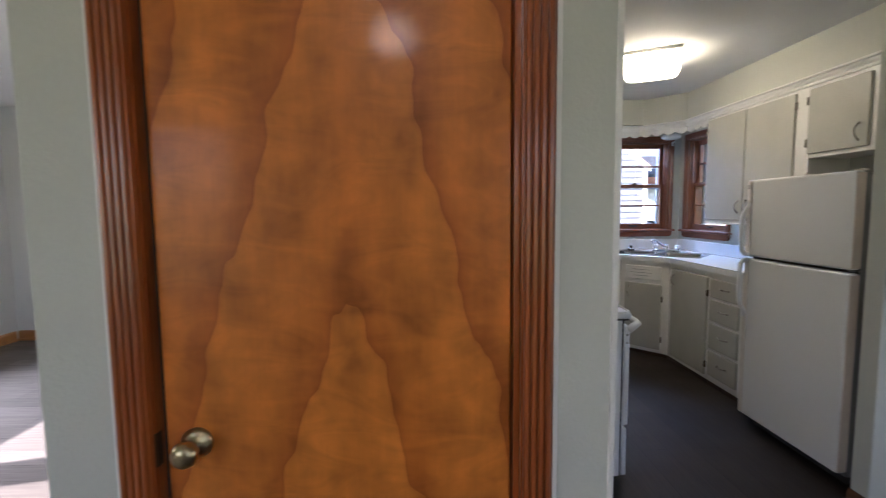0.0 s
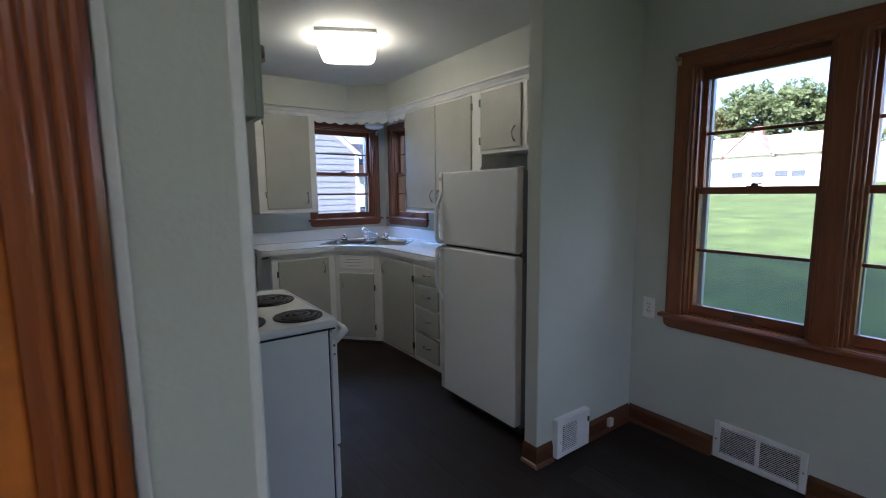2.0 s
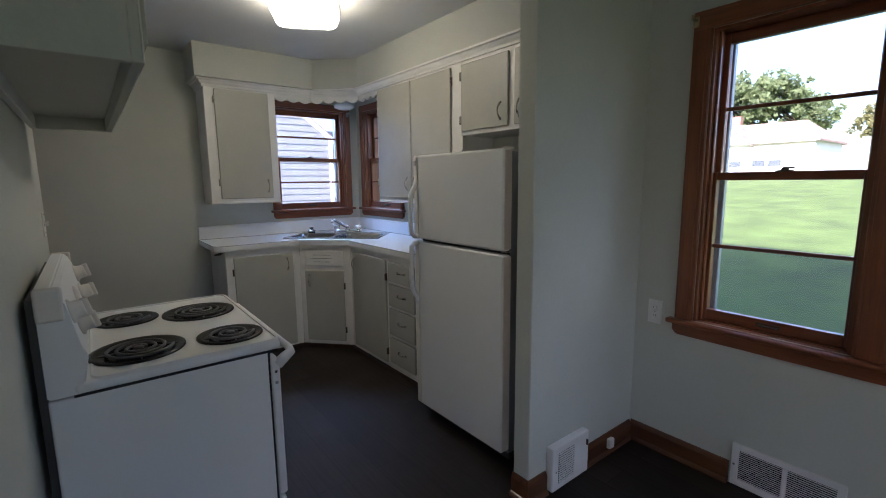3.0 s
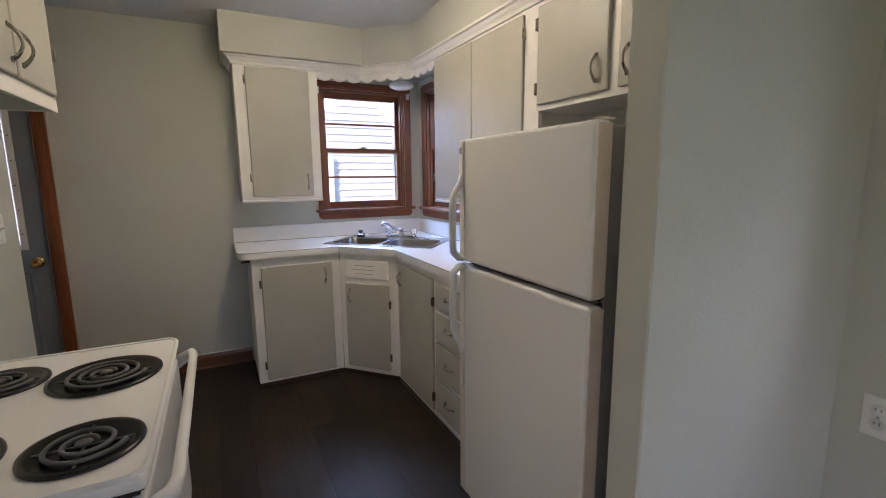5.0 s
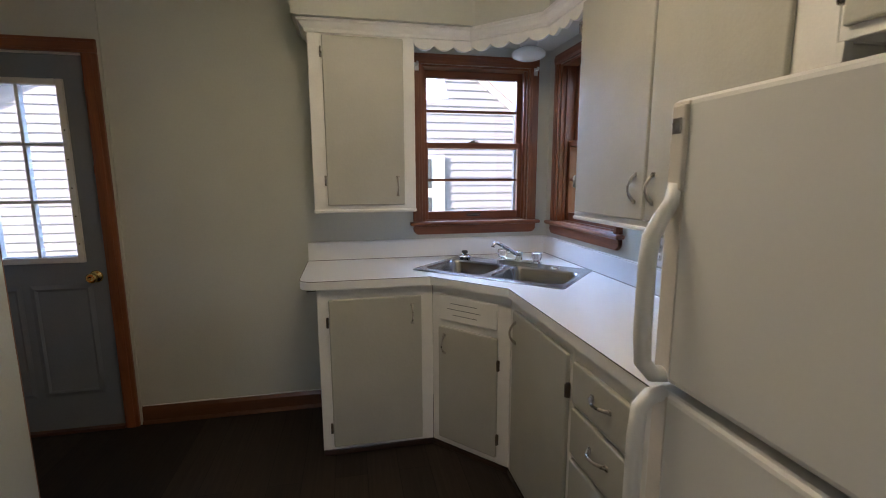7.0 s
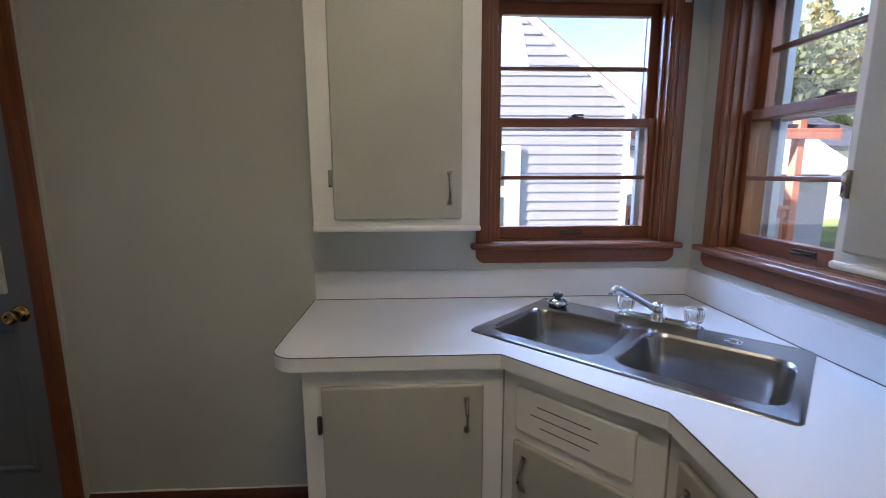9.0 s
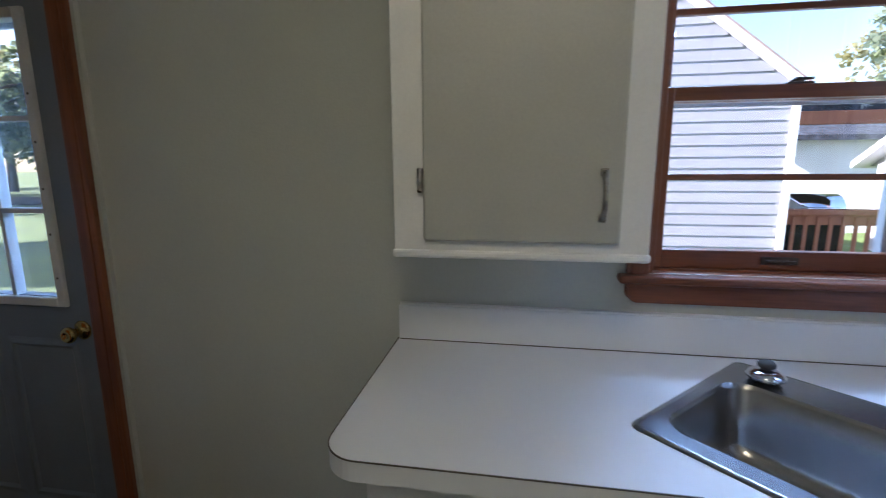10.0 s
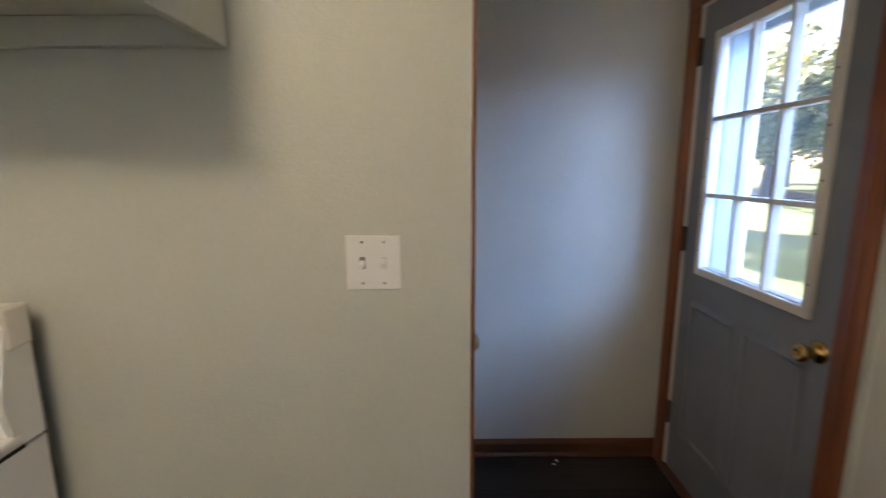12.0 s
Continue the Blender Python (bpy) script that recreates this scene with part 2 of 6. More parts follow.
TRIM_X = wood("stained trim across", (0.130, 0.036, 0.013), (0.275, 0.090, 0.031), "x")
TRIM_Y = wood("stained trim along", (0.130, 0.036, 0.013), (0.275, 0.090, 0.031), "y")
BASE_X = wood("stained baseboard across", (0.070, 0.024, 0.010), (0.15, 0.056, 0.022), "x")
BASE_Y = wood("stained baseboard along", (0.070, 0.024, 0.010), (0.15, 0.056, 0.022), "y")
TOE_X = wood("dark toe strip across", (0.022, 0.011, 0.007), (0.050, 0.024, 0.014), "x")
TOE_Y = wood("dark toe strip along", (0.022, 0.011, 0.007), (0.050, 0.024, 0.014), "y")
OAK = wood("golden baseboard", (0.45, 0.20, 0.06), (0.62, 0.31, 0.11), "x")
VENEER = veneer("varnished veneer")
DOORTRIM = wood("varnished door trim", (0.21, 0.046, 0.010), (0.42, 0.118, 0.026), "z", rough=0.28, coat=0.4)
GREYDOOR = material("grey door paint", (0.19, 0.215, 0.235), 0.4, spots=0.04, scale=4, bump=0.05, bump_scale=90)
# Blue-grey puts the outer jamb's shade and sky tint into its base colour.
JAMBSHADE = material("jamb in blue-grey shade", (0.40, 0.47, 0.50), 0.5, spots=0.05)
FRAMEPL = material("cream glazing frame", (0.66, 0.65, 0.60), 0.4, spots=0.05)
NICKEL = material("worn nickel", (0.40, 0.37, 0.33), 0.28, 1.0, spots=0.12, scale=40, bump=0.02)
CHROME = material("chrome", (0.80, 0.81, 0.83), 0.08, 1.0, spots=0.03, bump=0)
STEEL = material("brushed steel", (0.37, 0.36, 0.35), 0.24, 1.0, spots=0.03, scale=14, fine=220, bump=0.0, rvar=0.05)
BRASS = material("polished brass", (0.72, 0.50, 0.17), 0.18, 1.0, spots=0.08, scale=30, bump=0.02)
OLDBRASS = material("tarnished brass", (0.52, 0.43, 0.25), 0.3, 1.0, spots=0.15, scale=30, bump=0.03)
BRONZE = material("dark bronze", (0.10, 0.075, 0.055), 0.4, 0.8, spots=0.1)
COIL = material("burner coil", (0.10, 0.095, 0.095), 0.5, 0.0, spots=0.15, scale=40)
BOWL = material("black porcelain", (0.008, 0.008, 0.009), 0.22, spots=0.1)
RUBBER = material("dark gasket", (0.05, 0.048, 0.046), 0.6)
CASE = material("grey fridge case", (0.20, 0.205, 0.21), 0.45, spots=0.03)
SLOT = material("dark slot", (0.02, 0.02, 0.02), 0.8)
GLASS = glass("window glass")
ACRYLIC = glass("clear acrylic", (0.97, 0.98, 1.0))
SHADE = glow("lit lamp shade", (1.0, 0.87, 0.55), LAMP_GLOW)
HALLSHADE = glow("lit hall lamp shade", (1.0, 0.86, 0.66), 2.25)
MILK = material("milk glass", (0.85, 0.85, 0.83), 0.2, spots=0.01)
STORM = material("storm window aluminium", (0.42, 0.47, 0.52), 0.4, 0.3, spots=0.06)


# ---- mesh helpers ----
def box(bm, a, b, bevel=0.0, seg=2):
    """A block between two corners, its edges rounded."""
    c = [(p + q) / 2 for p, q in zip(a, b)]
    s = [abs(q - p) for p, q in zip(a, b)]
    vs = bmesh.ops.create_cube(bm, size=1.0, matrix=Matrix.Translation(c) @ Matrix.Diagonal((*s, 1)))["verts"]
    if bevel:
        es = list({e for v in vs for e in v.link_edges})
        bmesh.ops.bevel(bm, geom=es, offset=min(bevel, 0.45 * min(s)), segments=seg, profile=0.5, affect="EDGES")
    return bm


def blocks(*pairs, bevel=0.0, seg=2):
    bm = bmesh.new()
    for a, b in pairs:
        box(bm, a, b, bevel, seg)
    return bm


def tube(bm, pts, r, seg=8, cap=True):
    """A round bar along points."""
    pts = [Vector(p) for p in pts]
    rings = []
    up = None
    for i, p in enumerate(pts):
        d = (pts[min(i + 1, len(pts) - 1)] - pts[max(i - 1, 0)]).normalized()
        if up is None:
            up = d.orthogonal().normalized()
        up = (up - d * up.dot(d)).normalized()
        side = d.cross(up)
        rr = r[i] if isinstance(r, (list, tuple)) else r
        rings.append([bm.verts.new(p + (up * math.cos(k * math.tau / seg) + side * math.sin(k * math.tau / seg)) * rr) for k in range(seg)])
    for q, w in zip(rings, rings[1:]):
        for k in range(seg):
            f = bm.faces.new((q[k], q[(k + 1) % seg], w[(k + 1) % seg], w[k]))
            f.smooth = True
    if cap:
        bm.faces.new(rings[0][::-1])
        bm.faces.new(rings[-1])
    return bm


def lathe(bm, profile, m, seg=24):
    """Turns a profile of (radius, height) about the local z of m."""
    rings = []
    for r, h in profile:
        if r < 1e-5:
            rings.append([bm.verts.new(m @ Vector((0, 0, h)))] * seg)
        else:
            rings.append([bm.verts.new(m @ Vector((r * math.cos(k * math.tau / seg), r * math.sin(k * math.tau / seg), h))) for k in range(seg)])
    for q, w in zip(rings, rings[1:]):
        for k in range(seg):
            vs = []
            for v in (q[k], q[(k + 1) % seg], w[(k + 1) % seg], w[k]):
                if v not in vs:
                    vs.append(v)
            if len(vs) > 2:
                f = bm.faces.new(vs)
                f.smooth = True
    return bm


def sweep(bm, path, profile, closed=False):
    """Draws a profile of (outward, z) along a plan path, mitred; outward is to the right of the way."""
    P = [Vector(p) for p in path]
    n = len(P)
    rings = []
    for i in range(n):
        ds = []
        if i > 0 or closed:
            ds.append((P[i] - P[i - 1]).normalized())
        if i < n - 1 or closed:
            ds.append((P[(i + 1) % n] - P[i]).normalized())
        ns = [Vector((d.y, -d.x)) for d in ds]
        m = sum(ns, Vector((0, 0))).normalized()
        k = 1 / max(0.3, m.dot(ns[0]))
        rings.append([bm.verts.new((P[i].x + m.x * o * k, P[i].y + m.y * o * k, z)) for o, z in profile])
    pairs = list(zip(rings, rings[1:] + ([rings[0]] if closed else [])))
    c = len(profile)
    for q, w in pairs[: n if closed else n - 1]:
        for k in range(c):
            bm.faces.new((q[k], w[k], w[(k + 1) % c], q[(k + 1) % c]))
    if not closed:
        bm.faces.new(rings[0])
        bm.faces.new(rings[-1][::-1])
    return bm


def prism(bm, outline, z0, z1, holes=()):
    """A flat slab with an outline of plan points, and holes through it."""
    edges = []
    for loop in (outline, *holes):
        vs = [bm.verts.new((x, y, z1)) for x, y in loop]
        edges += [bm.edges.new((vs[i], vs[(i + 1) % len(vs)])) for i in range(len(vs))]
    fs = [g for g in bmesh.ops.triangle_fill(bm, edges=edges, use_beauty=True)["geom"] if isinstance(g, bmesh.types.BMFace)]
    ex = bmesh.ops.extrude_face_region(bm, geom=fs)["geom"]
    bmesh.ops.translate(bm, verts=[g for g in ex if isinstance(g, bmesh.types.BMVert)], vec=(0, 0, z0 - z1))
    bmesh.ops.recalc_face_normals(bm, faces=bm.faces)
    return bm


def rounded(cx, cy, hx, hy, r, seg=6):
    """A rounded rectangle in plan."""
    out = []
    for sx, sy, a in ((1, 1, 0), (-1, 1, 90), (-1, -1, 180), (1, -1, 270)):
        for k in range(seg + 1):
            t = radians(a + 90 * k / seg)
            out.append((cx + sx * (hx - r) + r * math.cos(t), cy + sy * (hy - r) + r * math.sin(t)))
    return out


HOME = {}


def thing(name, place, label, category, group="", kind="", turn=0.0):
    ob = new(name)
    ob.empty_display_size = 0.1
    m = pose(*place, 0, 0, turn)
    ob.matrix_world = m
    HOME[ob] = m
    return tagged(ob, label, category, group, kind)


def part(name, bm, mat, parent=None, label="", smooth=False, shadow=True):
    """Links a bmesh that is given in the world's metres as one mesh under a thing or a part."""
    me = bpy.data.meshes.new(name)
    if parent is not None:
        bm.transform(HOME[parent].inverted())
    bmesh.ops.recalc_face_normals(bm, faces=bm.faces)
    bm.to_mesh(me)
    bm.free()
    me.materials.append(mat)
    if smooth:
        me.polygons.foreach_set("use_smooth", [True] * len(me.polygons))
    ob = new(name, me)
    if parent is not None:
        ob.parent = parent
        HOME[ob] = HOME[parent]
    else:
        HOME[ob] = Matrix.Identity(4)
    if not shadow:
        ob.visible_shadow = False
    if label:
        ob["label"] = label
    return ob


def structure(name, bm, mat, label, category="wall"):
    return tagged(part(name, bm, mat), label, category, "", "structure")


def wall_boxes(along, a0, a1, t0, t1, z0, z1, holes):
    """Blocks of a straight wall that leave its openings free. along: 'x' or 'y'; holes: (from, to, low, high)."""
    bm = bmesh.new()

    def put(p, q, lo, hi):
        if q - p > 1e-4 and hi - lo > 1e-4:
            if along == "x":
                box(bm, (p, t0, lo), (q, t1, hi))
            else:
                box(bm, (t0, p, lo), (t1, q, hi))
    cur = a0
    for p, q, lo, hi in sorted(holes):
        put(cur, p, z0, z1)
        put(p, q, z0, lo)
        put(p, q, hi, z1)
        cur = q
    put(cur, a1, z0, z1)
    return bm


# ---- the setting ----
TOP = 2.385
NORTH, EAST = 4.765, 2.845
structure("floor", blocks(((-0.65, -2.4, -0.2), (EAST, NORTH, 0.0))), FLOOR, "near-black brown vinyl plank kitchen floor", "floor")
structure("floor_living", blocks(((-4.3, -2.4, -0.2), (-0.65, 4.87, 0.0))), LFLOOR, "sunlit grey-brown vinyl plank floor of the next room", "floor")
structure("ceiling", blocks(((-0.62, -2.4, TOP), (EAST, NORTH, TOP + 0.115))), CEIL, "matt off-white plaster kitchen ceiling", "ceiling")
structure("ceiling_living", blocks(((-4.25, -2.4, 2.44), (-0.62, 4.87, 2.5))), CEIL, "white ceiling of the next room", "ceiling")
KW = (2.040, 2.709, 1.125, 2.037)
structure("wall_north", wall_boxes("x", -0.65, 3.045, NORTH, NORTH + 0.2, -0.5, 2.5, [(-0.475, 0.335, 0.0, 2.008), KW]), WALL, "greige painted kitchen wall with a window and back door")
structure("wall_east", wall_boxes("y", -2.4, NORTH, EAST, EAST + 0.2, -0.5, 2.5, [(3.98, 4.615, 1.125, 2.037), (0.286, 1.505, 0.712, 2.0)]), WALL, "greige painted wall with a corner window and a double window")
structure("wall_stub", blocks(((2.03, 1.782, 0), (EAST, 1.868, TOP)), bevel=0.004, seg=1), WALL, "short greige wall beside the fridge")
structure("wall_range", prism(bmesh.new(), [(0.535, 0.855), (0.491, 3.777), (0.391, 3.777), (0.435, 0.855)], 0, TOP), WALL, "greige painted wall behind the range")
structure("wall_closet", wall_boxes("x", -0.535, 0.435, 0.855, 0.975, 0, TOP, [(-0.345, 0.36, 0.0, 2.04)]), WALL, "greige wall with the closet door")
structure("wall_closet_back", blocks(((-0.535, 0.976, 0), (-0.45, 3.66, 2.44))), LIVING, "plain light wall of the closet")
structure("wall_closet_inner", blocks(((-0.45, 1.7, 0), (0.41, 1.76, TOP))), WALL, "plain back wall of the closet")
structure("wall_alcove_south", wall_boxes("x", -0.62, 0.391, 3.66, 3.76, 0, TOP, [(-0.42, 0.33, 0.0, 2.03)]), WALL, "greige entry wall with the basement door")
structure("wall_alcove_west", blocks(((-0.65, 3.76, 0), (-0.55, NORTH, 2.44))), WALL, "greige entry wall beside the back door, in cool daylight")
structure("wall_living_north", blocks(((-4.4, 4.87, -0.5), (-0.65, 5.07, 2.5))), LIVING, "light wall of the next room")
structure("wall_living_west", wall_boxes("y", -2.4, 4.87, -4.4, -4.22, -0.5, 2.5, [(0.80, 1.72, 1.02, 2.1), (1.88, 2.80, 1.02, 2.1)]), LIVING, "light wall with two window openings in the next room")
# Both openings are invented, out of view, to let daylight in.
structure("wall_south", wall_boxes("x", -4.4, 3.045, -2.55, -2.4, -0.5, 2.5, [(-3.6, -1.6, 0.7, 2.1), (0.9, 2.3, 0.75, 2.05)]), WALL, "plain unseen greige wall behind the walk, two openings added to let in light")

# Unseen upper storey and roof, sized to cast the long shadow on the lawn.
structure("wall_shadow_caster", blocks(((-4.4, -2.55, 2.5), (3.045, -2.4, 4.9)), ((-4.4, 4.8, 2.5), (3.045, 4.95, 4.9)), ((-4.4, -2.4, 2.5), (-4.25, 4.8, 4.9)), ((2.9, -2.4, 2.5), (3.045, 4.8, 4.9))), LIVING, "plain unseen upper walls added to lengthen the lawn shadow")
bm = bmesh.new()
ridge = [[bm.verts.new(p) for p in ((-5.0, y, 4.75), (-0.7, y, 7.6), (3.6, y, 4.75))] for y in (-2.7, 5.1)]
for k in (0, 1):
    bm.faces.new((ridge[0][k], ridge[0][k + 1], ridge[1][k + 1], ridge[1][k]))
bm.faces.new(ridge[0])
bm.faces.new(ridge[1])
ROOFING = material("asphalt shingles", (0.07, 0.065, 0.065), 0.9, spots=0.2, scale=3, fine=60, bump=0.3)
structure("roof", bm, ROOFING, "unseen dark shingled gable roof over the house, raised to shade the lawn", "roof")

structure("trim_corner", blocks(((0.5245, 0.8515, 0.0), (0.5372, 0.8640, TOP)), bevel=0.003, seg=2), WHITE, "chipped white painted corner bead", "trim")

# soffit over the wall cabinets, cut across the corner
SOFFIT = [(1.371, 4.405), (2.262, 4.405), (2.535, 4.125), (2.535, 1.869)]
structure("soffit", prism(bmesh.new(), SOFFIT + [(EAST, 1.869), (EAST, NORTH), (1.371, NORTH)], 2.146, TOP), WALL, "greige plaster soffit above the wall cabinets", "soffit")


def baseboard(name, path, mat, label="stained wooden baseboard with a quarter-round shoe", h=0.105):
    bm = sweep(bmesh.new(), path, [(0, 0.001), (0.026, 0.001), (0.025, 0.009), (0.019, 0.018), (0.013, 0.021), (0.013, h - 0.022), (0.009, h - 0.010), (0.005, h), (0, h)])
    return structure(name, bm, mat, label, "baseboard")


bb = baseboard("baseboard_1", [(0.413, NORTH), (1.43, NORTH)], BASE_X)
rnd = random.Random(4)
bm = bmesh.new()
x = 0.415
while x < 1.42:
    w = rnd.uniform(0.05, 0.16)
    box(bm, (x, NORTH - 0.007, 0.1045), (min(1.43, x + w), NORTH + 0.001, 0.107 + rnd.uniform(0.0, 0.005)), 0.001, 1)
    x += w
part("caulk", bm, PLASTIC, bb, "uneven white caulk above the baseboard")
baseboard("baseboard_2", [(EAST, 1.775), (EAST, 1.305)], BASE_Y)
baseboard("baseboard_3", [(EAST, 0.90), (EAST, -2.39)], BASE_Y)
baseboard("baseboard_4", [(2.03, 1.868), (2.03, 1.782), (2.14, 1.782)], BASE_X)
baseboard("baseboard_5", [(2.409, 1.782), (2.83, 1.782)], BASE_X)
baseboard("baseboard_6", [(-0.55, 3.79), (-0.55, 4.75)], BASE_Y, h=0.085)
baseboard("baseboard_7", [(-4.21, 4.87), (-0.66, 4.87)], OAK, "golden oak baseboard in the next room")
baseboard("baseboard_8", [(-4.22, -2.38), (-4.22, 4.84)], OAK, "golden oak baseboard in the next room")
baseboard("baseboard_9", [(0.5045, 2.90), (0.4915, 3.765)], BASE_Y)
baseboard("baseboard_10", [(0.536, 0.87), (0.5165, 2.05)], BASE_Y)


# ---- windows ----
M_NORTH = Matrix(((1, 0, 0, 0), (0, 1, 0, NORTH), (0, 0, 1, 0), (0, 0, 0, 1)))
M_EAST = Matrix(((0, 1, 0, EAST), (-1, 0, 0, 0), (0, 0, 1, 0), (0, 0, 0, 1)))


def moved(bm, m):
    bm.transform(m)
    return bm


def sash(parent, m, u0, u1, z0, z1, d0, d1, wood_h, low_rail, top_rail, stile):
    s = part("sash", moved(blocks(((u0, d0, z0), (u0 + stile, d1, z1)), ((u1 - stile, d0, z0), (u1, d1, z1)), bevel=0.003), m), TRIM_Z, parent)
    part("rail", moved(blocks(((u0 + stile, d0 + 0.001, z0), (u1 - stile, d1 - 0.001, z0 + low_rail)), bevel=0.003), m), wood_h, s)
    part("rail", moved(blocks(((u0 + stile, d0 + 0.001, z1 - top_rail), (u1 - stile, d1 - 0.001, z1)), bevel=0.003), m), wood_h, s)
    lo, hi = z0 + low_rail, z1 - top_rail
    mid = (lo + hi) / 2
    part("muntin", moved(blocks(((u0 + stile, d0 + 0.006, mid - 0.008), (u1 - stile, d1 - 0.006, mid + 0.008)), bevel=0.003), m), wood_h, s)
    dm = (d0 + d1) / 2
    for a, b in ((lo, mid - 0.008), (mid + 0.008, hi)):
        part("pane", moved(blocks(((u0 + stile, dm - 0.0015, a), (u1 - stile, dm + 0.0015, b))), m), GLASS, s, "clear window pane", shadow=False)
    return s


def window_unit(parent, m, u0, u1, z0, z1, wood_h, meet, stile=0.035):
    """A double-hung window in its jamb, with a storm frame outside."""
    j = 0.012
    part("jamb", moved(blocks(((u0, 0.0, z0), (u0 + j, 0.15, z1)), ((u1 - j, 0.0, z0), (u1, 0.15, z1)), ((u0 + j, 0.001, z1 - j), (u1 - j, 0.15, z1)), ((u0 + j, 0.03, z0 - 0.005), (u1 - j, 0.15, z0 + 0.006))), m), TRIM_Z, parent)
    part("stop", moved(blocks(((u0 + j, 0.025, z0), (u0 + j + 0.012, 0.045, z1 - j)), ((u1 - j - 0.012, 0.025, z0), (u1 - j, 0.045, z1 - j)), bevel=0.003), m), TRIM_Z, parent)
    lower = sash(parent, m, u0 + j, u1 - j, z0 + 0.006, meet + 0.016, 0.048, 0.082, wood_h, 0.05, 0.034, stile)
    sash(parent, m, u0 + j, u1 - j, meet - 0.018, z1 - j, 0.086, 0.12, wood_h, 0.034, 0.045, stile)
    c = (u0 + u1) / 2
    bm = blocks(((c - 0.03, 0.05, meet + 0.016), (c + 0.03, 0.08, meet + 0.021)), bevel=0.002)
    lathe(bm, [(0.0, 0.0), (0.015, 0.0), (0.015, 0.008), (0.007, 0.014), (0, 0.015)], Matrix.Translation((c, 0.068, meet + 0.02)), 12)
    box(bm, (c + 0.002, 0.06, meet + 0.026), (c + 0.034, 0.068, meet + 0.033), 0.003)
    part("sash_lock", moved(bm, m), BRONZE, lower, "dark bronze sash lock")
    bm = tube(bmesh.new(), [(c - 0.034, 0.049, z0 + 0.030), (c - 0.03, 0.034, z0 + 0.032), (c + 0.03, 0.034, z0 + 0.032), (c + 0.034, 0.049, z0 + 0.030)], 0.0035, 6)
    box(bm, (c - 0.045, 0.044, z0 + 0.022), (c + 0.045, 0.049, z0 + 0.042), 0.002)
    part("sash_lift", moved(bm, m), BRONZE, lower, "dark bronze sash lift")
    t = 0.028
    part("storm_frame", moved(blocks(((u0, 0.165, z0), (u0 + t, 0.195, z1)), ((u1 - t, 0.165, z0), (u1, 0.195, z1)), ((u0 + t, 0.166, z1 - t), (u1 - t, 0.194, z1)), ((u0 + t, 0.166, z0), (u1 - t, 0.194, z0 + 0.022)), ((u0 + t, 0.17, meet - 0.02), (u1 - t, 0.19, meet + 0.004)), bevel=0.002, seg=1), m), STORM, parent, "grey aluminium storm frame")


def casing(parent, m, u0, u1, z0, z1, wood_h, w=0.056, ears=0.055):
    """Side and head boards, stool and apron."""
    for a, b in ((u0 - w, u0), (u1, u1 + w)):
        part("casing", moved(blocks(((a, -0.018, z0), (b, 0, z1)), ((a + 0.012, -0.023, z0), (b - 0.016, -0.017, z1)), bevel=0.004), m), TRIM_Z, parent)
    part("casing", moved(blocks(((u0 - w, -0.0185, z1), (u1 + w, 0, z1 + w)), ((u0 - w + 0.002, -0.0235, z1 + 0.012), (u1 + w - 0.002, -0.017, z1 + w - 0.016)), bevel=0.004), m), wood_h, parent)
    part("window_sill", moved(blocks(((u0 - w - ears, -0.048, z0 - 0.022), (u1 + w + ears, 0.0, z0)), ((u0, -0.002, z0 - 0.020), (u1, 0.05, z0 + 0.001)), bevel=0.009, seg=3), m), wood_h, parent)
    a, b, lo, hi = u0 - w - ears + 0.022, u1 + w + ears - 0.022, z0 - 0.078, z0 - 0.021
    bm = bmesh.new()
    vs = [bm.verts.new(p) for p in ((a, -0.02, hi), (b, -0.02, hi), (b, -0.02, lo + 0.02), (b - 0.022, -0.02, lo), (a + 0.022, -0.02, lo), (a, -0.02, lo + 0.02))]
    f = bm.faces.new(vs)
    ex = bmesh.ops.extrude_face_region(bm, geom=[f])["geom"]
    bmesh.ops.translate(bm, verts=[g for g in ex if isinstance(g, bmesh.types.BMVert)], vec=(0, 0.02, 0))
    bmesh.ops.bevel(bm, geom=bm.edges[:], offset=0.004, segments=2, affect="EDGES")
    part("apron", moved(bm, m), wood_h, parent)


def rod_bracket(m, u, z, mat, label):
    t = thing("curtain_rod_bracket", m @ Vector((u, -0.024, z)), label, "bracket", "curtain rod brackets")
    part("plate", moved(blocks(((u - 0.012, -0.027, z - 0.022), (u + 0.012, -0.0235, z + 0.022)), bevel=0.0015), m), mat, t)
    part("hook", moved(blocks(((u - 0.006, -0.06, z + 0.002), (u + 0.006, -0.027, z + 0.008)), ((u - 0.006, -0.062, z + 0.002), (u + 0.006, -0.057, z + 0.022)), bevel=0.0015), m), mat, t)


w1 = thing("window_1", (2.4, NORTH, 1.047), "reddish stained double-hung wooden window over the sink", "window", kind="structure")
window_unit(w1, M_NORTH, KW[0], KW[1], KW[2], KW[3], TRIM_X, 1.583)
casing(w1, M_NORTH, KW[0], KW[1], KW[2], KW[3], TRIM_X, ears=0.022)
w2 = thing("window_2", (EAST, 4.315, 1.047), "reddish stained double-hung wooden corner window", "window", kind="structure")
window_unit(w2, M_EAST, -4.615, -3.98, 1.125, 2.037, TRIM_Y, 1.583)
casing(w2, M_EAST, -4.615, -3.98, 1.125, 2.037, TRIM_Y, ears=0.022)
w3 = thing("window_3", (EAST, 0.872, 0.66), "reddish stained double wooden window to the lawn", "window", kind="structure")
window_unit(w3, M_EAST, -1.505, -0.945, 0.712, 2.0, TRIM_Y, 1.378, 0.024)
